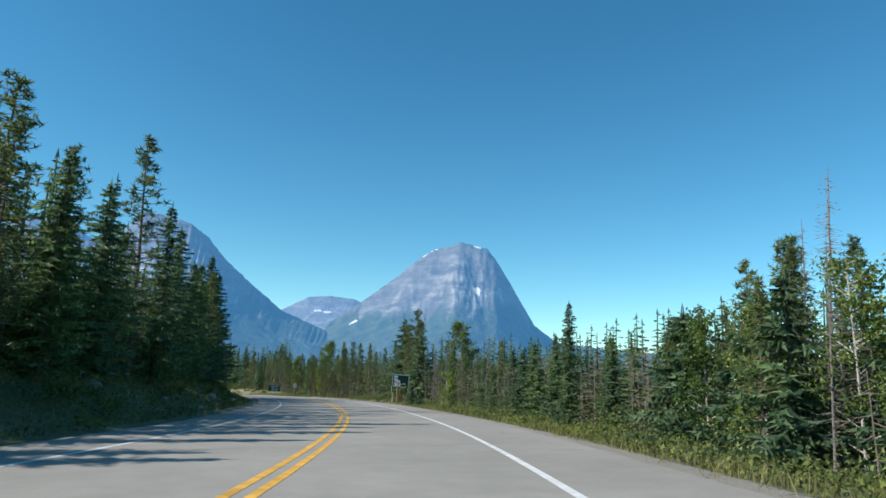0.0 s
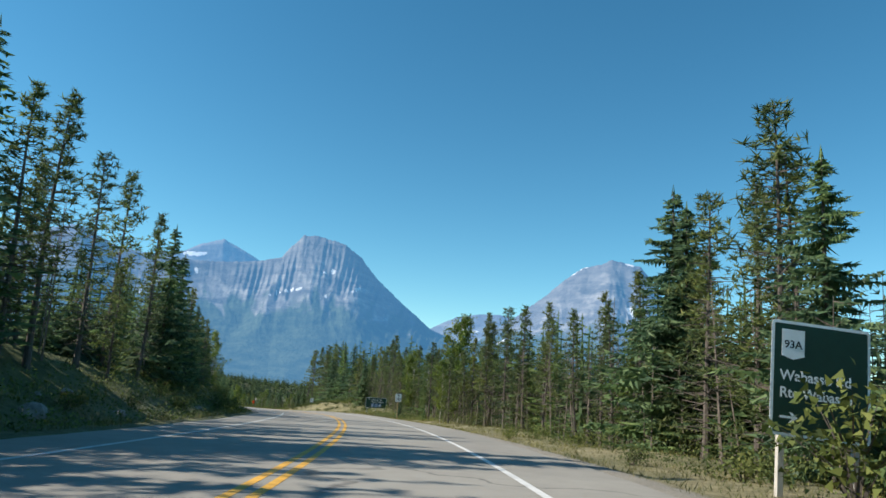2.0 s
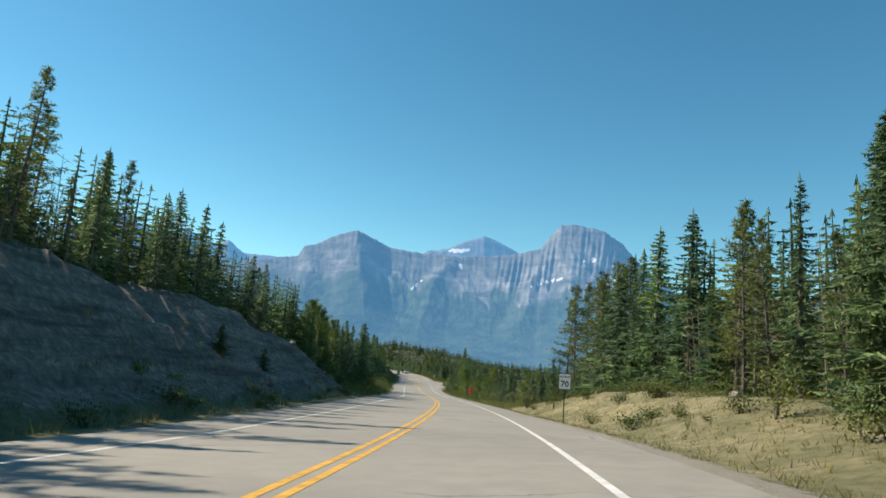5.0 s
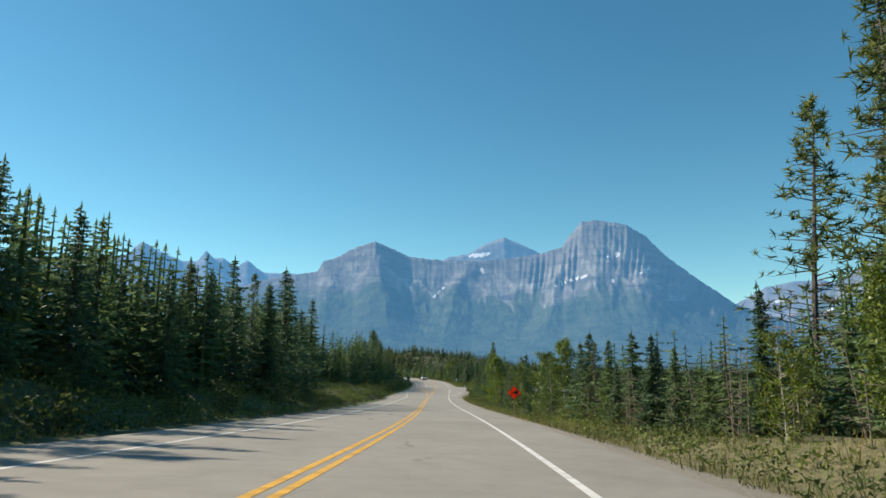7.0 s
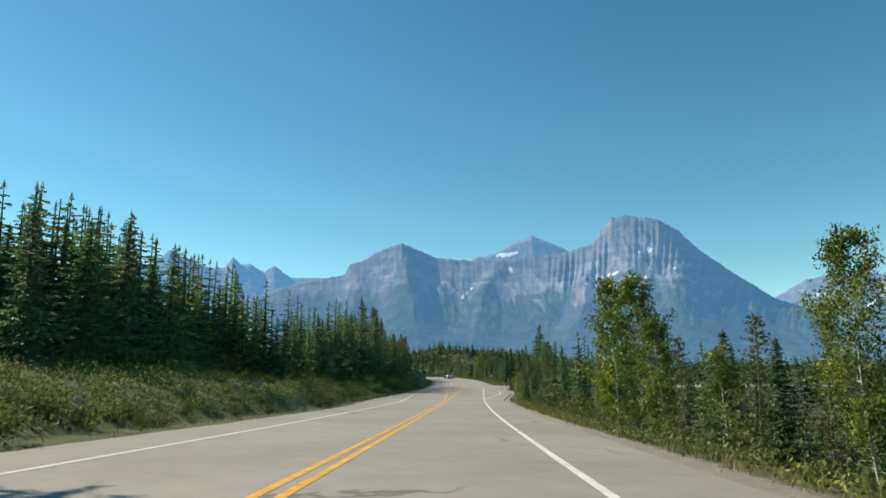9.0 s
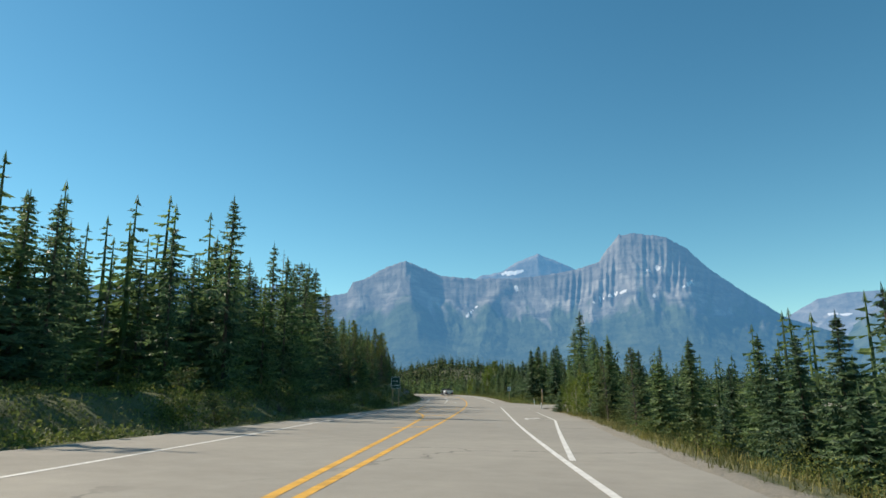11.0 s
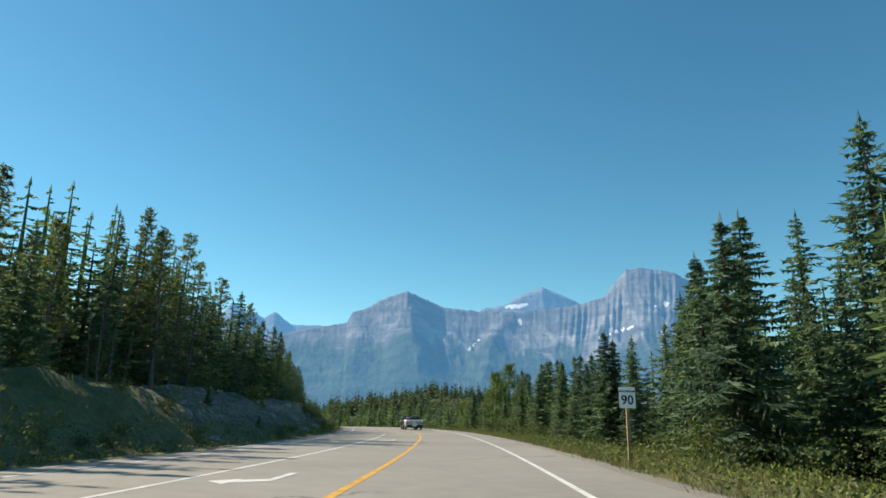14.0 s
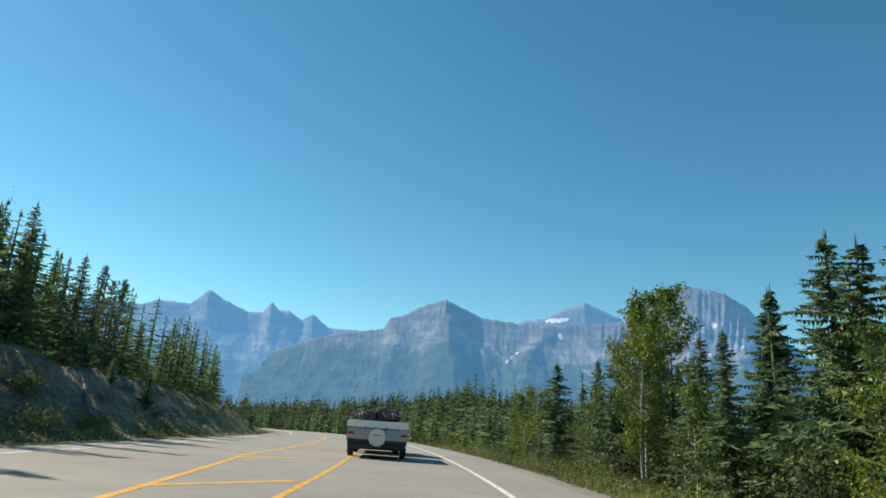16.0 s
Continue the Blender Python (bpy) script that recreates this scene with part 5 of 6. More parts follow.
def clump(s, o):
    """Stands of taller and lower trees."""
    return 0.92 + 0.5 * noise.noise(Vector((s * 0.045, o * 0.06, 2.0)))


for s0, s1, front, tall, kinds in EDGES:
    kinds = kinds.split()
    s = s0 + rnd.uniform(0, 2)
    sign = 1 if front > 0 else -1
    while s < s1:
        k = rnd.choice(kinds)
        h = tall * rnd.uniform(0.65, 1.05) * {"young": 0.6, "sapling": 0.75}.get(k, 1.0)
        o = front + sign * abs(rnd.gauss(0, 1.3))
        if s < 548 and all(abs(s - a) + 0.5 * abs(o - b) > 1.7 for a, b in TAKEN if a > s - 3 and a < s + 3):
            z, _ = lift(np.array([s]), np.array([o]))
            plant(k, s, o, max(1.6, min(h, limit(s, o) * rnd.uniform(0.72, 0.98) - float(z[0]))))
        elif s >= 548:
            BEHIND.append((s, o, h))
        for q in range(1 if s > 545 else 6 if sign > 0 and s < 60 else 4 if s < 60 or sign < 0 and (415 < s < 545 or 150 < s < 290) or sign > 0 and (s < 225 or s > 470 or 225 < s < 412) else 2):
            BEHIND.append((s + rnd.uniform(-1.5, 1.5), front + sign * rnd.uniform(1.2, 9), tall * rnd.uniform(0.5, 1.2) * clump(s, front)))
        s += rnd.uniform(1.9, 3.4) * (0.62 if sign > 0 and (s < 60 or 475 < s < 545 or 225 < s < 410) or sign < 0 and s < 40 or sign < 0 and (60 < s < 92 or 150 < s < 215) else 0.7 if sign < 0 and 90 < s < 560 or sign > 0 and 60 < s < 225 else 1.0)

# shrubs along the verges
for i in range(150):
    s = rnd.uniform(-5, 600)
    if rnd.random() < 0.55:
        o = float(edge_left(s)) - rnd.uniform(2.2, 5.5)
    elif 412 < s < 438:
        continue
    else:
        o = float(edge_right(s)) + rnd.uniform(1.9, 4.2)
    k = rnd.choice(("shrub", "scrub", "scrub", "shrub", "young"))
    plant(k, s, o, rnd.uniform(0.35, 0.7) if k == "scrub" else rnd.uniform(0.9, 1.9))


for i in range(44):
    s = rnd.uniform(160, 220) if i % 4 else rnd.uniform(66, 108)
    plant("scrub" if i % 5 else "shrub", s, float(edge_right(s)) + rnd.uniform(1.6, 7.0), rnd.uniform(0.3, 0.8))
for i in range(46):
    s, o = rnd.uniform(292, 356), -13.0 - 9.0 * rnd.random()
    plant("shrub" if i % 3 else "scrub", s, o, rnd.uniform(0.45, 0.95))
for i in range(36):
    s = rnd.uniform(288, 356)
    plant("scrub" if i % 3 else "shrub", s, float(edge_left(s)) - rnd.uniform(1.3, 3.4), rnd.uniform(0.4, 0.85))
for i in range(30):
    s = rnd.uniform(156, 222) if i % 3 else rnd.uniform(456, 530)
    plant("scrub" if i % 4 else "shrub", s, float(edge_left(s)) - rnd.uniform(1.2, 2.6), rnd.uniform(0.35, 0.8))
for i in range(110):
    s = rnd.choice((rnd.uniform(12, 150), rnd.uniform(230, 350), rnd.uniform(365, 540), rnd.uniform(365, 450)))
    plant(rnd.choice(("shrub", "scrub", "scrub")), s, float(edge_left(s)) - rnd.uniform(1.6, 4.5), rnd.uniform(0.4, 1.2))


def low_conifer(soup, p, h, w, r, flakes=60, broad=1.0):
    """A small, cheap conifer: hanging flakes all round the stem."""
    for k in range(flakes):
        u = ((k + r.random()) / flakes) ** 1.15
        a = k * 2.4 + r.uniform(-.4, .4)
        q = (w * (1 - u) ** 0.85 + 0.05) * r.uniform(0.6, 1.2)
        z = p[2] + h * u
        s = min(0.9, 0.30 + 0.5 * q) * broad
        x, y = p[0] + q * math.cos(a), p[1] + q * math.sin(a)
        inner = 1.0 - min(1.0, 1.6 * broad)
        soup.tri((p[0] + inner * q * math.cos(a), p[1] + inner * q * math.sin(a), min(z + 0.13 * h * (1.1 - u) * min(1.0, 1.5 * broad), p[2] + h)),
                 (x + s * q * math.sin(a), y - s * q * math.cos(a), z - 0.35 * q * r.random()),
                 (x - s * q * math.sin(a), y + s * q * math.cos(a), z - 0.35 * q * r.random()))


def back_forest():
    """The depth of the forest behind the edges: too many trees to count."""
    r = random.Random(21)
    near, far = Soup(), Soup()
    kinds = []
    for i in range(5):
        pts, rad, crown = spruce_mesh(10.0, (1.4, 1.7, 1.2, 1.9, 1.5)[i], 400 + i, 0.03, 0.1, 0.35, 1, False)
        stem = Soup()
        stem.tube(pts[::4], rad[::4], 4)
        v = np.array(crown.v + stem.v)
        kinds.append((v, crown.f + [tuple(q + len(crown.v) for q in f) for f in stem.f]))
    a = np.array(BEHIND)
    for q, (s, o, h) in zip(ground(a[:, 0], a[:, 1]), BEHIND):
        v, f = r.choice(kinds)
        h = max(1.5, min(h, limit(s, o) * 0.92 - float(lift(np.array([s]), np.array([o]))[0][0])))
        c, t = r.uniform(0, 6.28), h / 10.0
        k = len(near.v)
        x, y = v[:, 0] * math.cos(c) - v[:, 1] * math.sin(c), v[:, 0] * math.sin(c) + v[:, 1] * math.cos(c)
        near.v += list(zip((x * t * 1.7 + q[0]).tolist(), (y * t * 1.7 + q[1]).tolist(), (v[:, 2] * t + q[2] - 0.1).tolist()))
        near.f += [tuple(i + k for i in g) for g in f]
    tagged(near.link("forest", SPRUCE), "dense spruce forest close behind the roadside trees", "forest", kind="stuff")
    under = Soup()
    spots = []
    for i in range(2600):
        s = r.uniform(0, 560)
        side = r.choice((-1, -1, 1, 1, 1))
        row = [e for e in EDGES if e[0] <= s < e[1] and (e[2] < 0) == (side < 0)]
        if not row:
            continue
        if side < 0:
            lowest = 5.5 if 215 < s < 290 or 365 < s < 455 else 14.0 if 290 < s < 350 else 2.2
            spots.append((s, row[0][2] + r.uniform(-3.0, lowest), r.uniform(0.5, 1.8)))
        else:
            first = float(edge_right(s)) + 1.2 if s > 440 else max(float(edge_right(s)) + 1.3, row[0][2] - 3.2)
            d = r.random()
            o = first + d * (row[0][2] + 1.5 - first)
            spots.append((s, o, (0.3 + 1.9 * d) * r.uniform(0.6, 1.2) * min(1.0, row[0][3] / 5.0)))
    a = np.array(spots)
    for q, h in zip(ground(a[:, 0], a[:, 1]), a[:, 2]):
        w = 0.3 + 0.3 * h
        for k in range(int(42 + 40 * min(1.5, h))):
            c = Vector((q[0] + r.gauss(0, w * 0.6), q[1] + r.gauss(0, w * 0.6), q[2] + h * r.random() ** 0.8))
            leaf(under, c, r.uniform(0.04, 0.085), r)
    tagged(under.link("undergrowth", SHRUB), "tangled green undergrowth along the forest edge", "undergrowth", kind="stuff")
    deep = Soup()
    cand = []
    for i in range(2700):
        s, side = r.uniform(-30, 690), r.choice((-1, 1))
        row = [e for e in EDGES if e[0] <= s < e[1] and (e[2] < 0) == (side < 0)]
        front, tall = (abs(row[0][2]), row[0][3]) if row else (16.0, 5.2)
        d = front + 10 + (72 - front - 10) * r.random() ** 1.3
        if side > 0 and 408 < s < 450 and d < 50:
            continue
        cand.append((s, side * d, tall * r.uniform(0.45, 1.15) * clump(s, side * d)))
    a = np.array(cand)
    for q, (s, o, h) in zip(ground(a[:, 0], a[:, 1]), cand):
        low_conifer(deep, (q[0], q[1], q[2] - 0.1), h, 0.14 * h + 0.4 * r.random(), r, 44 if abs(o) < 34 else 24, 0.6 if abs(o) < 34 else 1.1)
    low = []
    for s0, s1, front, tall, kinds in EDGES:
        sign = 1 if front > 0 else -1
        for k in range(int((s1 - s0) * 1.0)):
            s, o = r.uniform(s0, s1), front + sign * r.uniform(1.2 if sign < 0 else 3.6, 9.5)
            low.append((s, o, min(tall * 0.75, r.uniform(1.6, 4.6))))
    a = np.array(low)
    for q, (s, o, h) in zip(ground(a[:, 0], a[:, 1]), low):
        low_conifer(deep, (q[0], q[1], q[2] - 0.15), h, 0.22 * h + 0.3, r, 54, 0.46)
    tagged(deep.link("forest", WOODS), "dense dark conifer forest behind the road", "forest", kind="stuff")
    n = 0
    while n < 6000:
        if n < 3400:
            x, y = r.gauss(-270, 95), r.gauss(700, 95)
        else:
            ang, d = r.uniform(-48, 62), 75 + 900 * r.random() ** 0.8
            x, y = -70 - math.sin(radians(ang)) * d, 250 + math.cos(radians(ang)) * d
        i = int(np.hypot(GX - x, GY - y).argmin())
        away = math.hypot(GX[i] - x, GY[i] - y)
        if away < 66:
            continue
        z = valley_height(x, y) - 0.6
        low_conifer(far, (x, y, z), r.uniform(4.5, 12.0), r.uniform(1.2, 2.1), r, 18)
        n += 1
    n = 0
    while n < 7500:
        x, y = r.uniform(-520, 330), r.uniform(-120, 720)
        gaps = np.hypot(GX - x, GY - y)
        i = int(gaps.argmin())
        away = gaps[i]
        if away < 68 or away > 330:
            continue
        z = valley_height(x, y)
        if away < 119:
            turned = math.cos(GH[i]) * (x - GX[i]) + math.sin(GH[i]) * (y - GY[i])
            z = max(z, float(ground(np.array([GS[i]]), np.array([math.copysign(away, turned)]))[0][2]))
        low_conifer(far, (x, y, z - 0.6), r.uniform(5, 10), r.uniform(1.5, 2.6), r, 8)
        n += 1
    tagged(far.link("forest", WOODS), "far dark conifer forest across the valley", "forest", kind="stuff")


back_forest()


def dead_brush():
    """Thin dead stems and bare lower twigs that fill the forest edge."""
    r = random.Random(57)
    soup = Soup()
    spots = []
    for s0, s1, o0, o1, low, high, many in ((9, 60, 7.6, 13.5, 1.6, 4.2, 330), (60, 132, 9.8, 16.0, 2.2, 6.0, 420), (132, 172, 10.4, 15.0, 2.0, 5.5, 150), (172, 225, 12.8, 18.0, 2.5, 6.5, 220),
                                            (8, 92, -13.2, -18.0, 3.0, 7.0, 260), (112, 215, -14.5, -22.0, 2.5, 6.0, 220), (372, 450, -18.5, -25.0, 3.0, 8.0, 240), (455, 540, -17.0, -22.0, 2.5, 6.0, 160), (222, 350, 7.2, 11.0, 1.5, 3.2, 180)):
        for k in range(many):
            spots.append((r.uniform(s0, s1), r.uniform(o0, o1), r.uniform(low, high)))
    a = np.array(spots)
    for q, (s, o, h) in zip(ground(a[:, 0], a[:, 1]), spots):
        h = max(1.2, min(h, 0.8 * limit(s, o) - float(lift(np.array([s]), np.array([o]))[0][0])))
        b = Vector(q) - Vector((0, 0, 0.1))
        t = b + Vector((r.gauss(0, .05) * h, r.gauss(0, .05) * h, h))
        w = 0.010 + 0.006 * h
        soup.tube([b, b.lerp(t, 0.5), t], [w, w * 0.7, 0.008], 4)
        for k in range(int(9 + 6 * h)):
            p = b.lerp(t, r.uniform(0.08, 0.98))
            ang, ln = r.uniform(0, 6.28), r.uniform(0.25, 0.85)
            e = p + Vector((math.cos(ang) * ln, math.sin(ang) * ln, r.gauss(-0.02, 0.22)))
            side = Vector((0, 0, 0.011))
            soup.tri(p - side, p + side, e)
            if k % 2:
                m_ = p.lerp(e, r.uniform(0.4, 0.8))
                soup.tri(m_ - side * 0.7, m_ + side * 0.7, m_ + Vector((r.gauss(0, .18), r.gauss(0, .18), r.gauss(0, .14))))
    tagged(soup.link("dead_brush", TWIGS), "bare grey-brown dead stems and twigs in the forest edge", "brush", kind="stuff")


dead_brush()


def verge_grass():
    """Tufts of grass and weeds along both shoulders."""
    r = random.Random(33)
    soup = Soup()
    pts = []
    for i in range(12000):
        s = r.uniform(-2, 560)
        if r.random() < 0.45:
            o = float(edge_left(s)) - 0.9 - (16.0 if 281 < s < 362 else 5.5) * r.random() ** 1.2
        else:
            if 411 < s < 437:
                continue
            reach = 9.5 if 60 < s < 126 or 165 < s < 220 else 3.6
            o = float(edge_right(s)) + 0.6 + reach * r.random() ** 1.2
        pts.append((s, o))
    for i in range(2600):
        s = r.choice((r.uniform(64, 126), r.uniform(158, 222)))
        pts.append((s, float(edge_right(s)) + 0.7 + 7.0 * r.random()))
    a = np.array(pts)
    for q, (s, o) in zip(ground(a[:, 0], a[:, 1]), pts):
        c = Vector(q)
        short = 0.5 if o > 0 and (64 < s < 126 or 158 < s < 222) else 1.0
        for k in range(7):
            ang, h = r.uniform(0, 6.28), r.uniform(0.12, 0.42) * short
            b = c + Vector((r.gauss(0, .12), r.gauss(0, .12), -0.03))
            w = Vector((math.cos(ang), math.sin(ang), 0)) * 0.012
            soup.tri(b - w, b + w, b + Vector((r.gauss(0, .10), r.gauss(0, .10), h)))
    low = Soup()
    mats = []
    for s0, s1, o0, o1, many in ((280, 362, -9.8, -12.6, 3000), (280, 362, -12.6, -27.0, 6500), (5, 150, -8.8, -13.0, 2600), (225, 280, -9.0, -14.0, 1500), (362, 455, -10.6, -18.0, 2600),
                                 (452, 540, -10.4, -12.5, 700), (440, 545, 4.7, 9.0, 2600), (5, 60, 5.1, 7.4, 1100), (126, 145, 5.2, 9.0, 400), (145, 165, 5.6, 9.0, 150), (222, 350, 4.9, 7.0, 1500)):
        for k in range(many):
            mats.append((r.uniform(s0, s1), o0 + (o1 - o0) * r.random() ** 1.1))
    a = np.array(mats)
    for q in ground(a[:, 0], a[:, 1]):
        high = r.uniform(0.10, 0.42) * (1.0 + 0.9 * noise.noise(Vector((q[0] * 0.2, q[1] * 0.2, 0.0))))
        for k in range(9):
            leaf(low, Vector((q[0] + r.gauss(0, .22), q[1] + r.gauss(0, .22), q[2] + high * r.random())), r.uniform(0.06, 0.13), r)
    tagged(low.link("ground_cover", HEATH), "low green heath and weeds carpeting the bank", "ground cover", kind="stuff")
    tagged(soup.link("grass", GRASS), "dry yellow-green grass tufts along the road verge", "grass", kind="stuff")


verge_grass()


# ---- road signs and posts ----


def arrow_plate(x, z, size, y, mat, parent, turn=0):
    """A raised arrow; turn 0 points right, 90 up, 180 left."""
    pts = [(-.5, -.07), (.18, -.07), (.02, -.28), (.16, -.28), (.5, 0), (.16, .28), (.02, .28), (.18, .07), (-.5, .07)]
    c, s = math.cos(radians(turn)), math.sin(radians(turn))
    return part("arrow", prism([(x + size * (a * c - b * s), z + size * (a * s + b * c)) for a, b in pts], y - .0015, y + .0015), mat, parent)


def panel(ob, w, h, z, face, rim, r=0.06, border=0.022):
    """A sign plate with a raised border line, its lower edge z over the base; faces -y."""
    c = z + h / 2
    part("backing", prism(rounded(w, h, r, 0, c), 0.0, 0.006), STEEL, ob, "bare grey aluminium back")
    part("rim", prism(rounded(w, h, r, 0, c), -0.004, -0.0005), rim, ob)
    part("face", prism(rounded(w - 2 * border, h - 2 * border, max(.01, r - border), 0, c), -0.008, -0.0045), face, ob)


def bars(ob, x, z, length, height, mat, n):
    """A line of writing too small to read, as plain bars."""
    w = length / n
    for i in range(n):
        part("bar", box(x + w * (i + .5) + 0.1 * w * math.sin(3.7 * i), -0.0095, z, w * (.62 + .2 * math.sin(5.1 * i)), 0.003, height), mat, ob)


def guide_sign_wabasso():
    ob = thing("guide_sign", "tall green guide sign with white lettering on two wooden posts", "road sign", "guide signs")
    w, h, z = 1.66, 1.88, 0.90
    panel(ob, w, h, z, SIGN_GREEN, SIGN_WHITE, 0.07, 0.050)
    for x in (-.62, .62):
        part("post", box(x, 0.062, 1.0, 0.10, 0.10, 3.0, 0.008), PALE_TIMBER, ob, "pale grey squared post")
    part("route_marker", prism([(-.66, z + 1.74), (-.28, z + 1.74), (-.28, z + 1.30), (-.47, z + 1.24), (-.66, z + 1.30)], -.0115, -.0085), SIGN_WHITE, ob, "white shield-shaped route marker")
    lettering("93A", 0.18, -.47, z + 1.43, -.0125, SIGN_BLACK, ob, "CENTER")
    lettering("Wabasso Rd", 0.238, -.68, z + 0.90, -.0095, SIGN_WHITE, ob, squeeze=0.98)
    lettering("Rte Wabasso", 0.238, -.68, z + 0.62, -.0095, SIGN_WHITE, ob, squeeze=0.94)
    arrow_plate(-.52, z + 0.30, 0.29, -.0095, SIGN_WHITE, ob)
    bars(ob, .50, z + 0.08, .14, .015, SIGN_WHITE, 3)
    ob.matrix_basis = stand(73.8, 7.1) @ Matrix.Rotation(radians(3.5), 4, "Y") @ Matrix.Diagonal((1.1, 1, 1.07, 1))


def guide_sign_falls():
    ob = thing("guide_sign", "wide green guide sign for the falls on three steel posts", "road sign", "guide signs")
    w, h, z = 2.60, 1.28, 0.66
    panel(ob, w, h, z, SIGN_GREEN, SIGN_WHITE, 0.07, 0.030)
    for x in (-1.10, 0.0, 1.10):
        part("post", box(x, 0.05, 0.65, 0.075, 0.075, 2.4, 0.006), STEEL, ob)
    arrow_plate(-1.0, z + 1.04, 0.30, -.0095, SIGN_WHITE, ob)
    lettering("Athabasca Falls", 0.215, -.62, z + 0.95, -.0095, SIGN_WHITE, ob)
    lettering("Chutes Athabasca", 0.215, -.62, z + 0.69, -.0095, SIGN_WHITE, ob)
    for i, x in enumerate((-.44, .02, .48)):
        part("pictogram_frame", prism(rounded(.38, .38, .03, x, z + .36), -.010, -.0085), SIGN_WHITE, ob)
        part("pictogram", prism(rounded(.35, .35, .02, x, z + .36), -.0125, -.0105), SIGN_BLUE, ob, "blue square service pictogram")
        part("symbol", prism(rounded((.10, .08, .18)[i], .22, .03, x, z + .35), -.0145, -.013), SIGN_WHITE, ob)
        part("symbol", prism(rounded((.20, .06, .04)[i], (.05, .06, .24)[i], .02, x, z + (.30, .49, .36)[i]), -.0165, -.015), SIGN_WHITE, ob)
    ob.matrix_basis = stand(150.2, 7.0, -6)


def square_sign(s, o, w, h, z, post, label, turn=0.0):
    ob = thing("road_sign", label, "road sign", "small road signs")
    panel(ob, w, h, z, SIGN_WHITE, SIGN_BLACK if post is STEEL else SIGN_WHITE, 0.04, 0.010)
    if post is STEEL:
        part("post", box(0, 0.03, (z + h) / 2 - .25, 0.05, 0.045, z + h + .3, 0.006), SIGN_BLACK, ob, "thin dark metal post")
    else:
        part("post", box(0, 0.055, (z + h) / 2 - .25, 0.09, 0.09, z + h + .3, 0.008), post, ob, "yellowish squared timber post")
    ob.matrix_basis = stand(s, o, turn)
    return ob


def turn_ban_sign():
    ob = square_sign(62.6, 4.6, 0.48, 0.50, 1.65, TIMBER, "white square sign with red ring on a timber post")
    bm = bmesh.new()
    n, cz = 28, 1.90
    for r0, r1 in ((0.165, 0.205),):
        ring = [[bm.verts.new((r * math.cos(6.2832 * i / n), -.0115, cz + r * math.sin(6.2832 * i / n))) for i in range(n)] for r in (r0, r1)]
        for i in range(n):
            bm.faces.new((ring[0][i], ring[0][(i + 1) % n], ring[1][(i + 1) % n], ring[1][i]))
    part("ring", bm, SIGN_RED, ob, "red prohibition ring")
    part("symbol", prism([(-.13, 1.89), (-.02, 1.95), (-.02, 1.92), (.10, 1.92), (.14, 1.95), (.14, 1.86), (-.02, 1.87), (-.02, 1.84)], -.0115, -.0095), SIGN_BLACK, ob, "black arrow symbol")
    part("slash", prism([(-.14, 2.01), (-.11, 2.04), (.14, 1.79), (.11, 1.76)], -.0145, -.0125), SIGN_RED, ob, "red slash")


def speed_sign(s, o, number, word, arrow, post, label, w=0.58, h=0.74, z=1.65):
    ob = square_sign(s, o, w, h, z, post, label)
    if arrow:
        arrow_plate(0, z + h * .72, 0.34, -.0095, SIGN_BLACK, ob, 90)
        lettering(number, .40, 0, z + .09, -.0095, SIGN_BLACK, ob, "CENTER")
    else:
        lettering(number, .40, 0, z + .12, -.0095, SIGN_BLACK, ob, "CENTER")
        lettering(word, .105, 0, z + h - .17, -.0095, SIGN_BLACK, ob, "CENTER")


def work_sign():
    ob = thing("road_sign", "bright orange diamond roadwork sign on a timber stake", "road sign", "small road signs")
    d, c = 0.44, 1.50
    k = d - .02
    for a, b in ((1, 0), (0, 1), (-1, 0), (0, -1)):
        a2, b2 = -b, a
        part("rim", prism([(a * d, c + b * d), (a2 * d, c + b2 * d), (a2 * k, c + b2 * k), (a * k, c + b * k)], -.007, -.001), SIGN_BLACK, ob, "thin black border")
    part("face", prism([(k, c), (0, c + k), (-k, c), (0, c - k)], -.006, -.0025), SIGN_ORANGE, ob, "bright orange fabric")
    part("symbol", prism(rounded(.07, .34, .012, -.16, c), -.010, -.0065), SIGN_BLACK, ob, "black signal bar")
    for q in (-.10, 0, .10):
        part("symbol", prism(rounded(.035, .035, .012, -.16, c + q), -.0125, -.0105), SIGN_ORANGE, ob)
    part("symbol", prism([(-.09, c - .02), (.0, c - .05), (.22, c - .05), (.22, c + .12), (.04, c + .12), (-.02, c + .06), (-.09, c + .04)], -.010, -.0065), SIGN_BLACK, ob, "black block symbol")
    part("post", box(0, .05, .75, .085, .06, 2.2, .006), TIMBER, ob)
    ob.matrix_basis = stand(261.2, 4.45)


def far_side_sign():
    ob = thing("guide_sign", "dark green direction sign with two arrows on timber posts", "road sign", "guide signs")
    w, h, z = 1.05, 1.36, 2.10
    panel(ob, w, h, z, SIGN_GREEN, SIGN_WHITE, .06, .028)
    arrow_plate(-.34, z + .86, .19, -.0095, SIGN_WHITE, ob, 180)
    arrow_plate(-.34, z + .36, .19, -.0095, SIGN_WHITE, ob, 90)
    bars(ob, -.18, z + .86, .42, .10, SIGN_WHITE, 5)
    bars(ob, -.18, z + .36, .62, .10, SIGN_WHITE, 8)
    for x in (-.36, .36):
        part("post", box(x, .10, 1.40, .15, .14, 3.9, .012), TIMBER, ob)
    ob.matrix_basis = stand(423.3, -10.3)


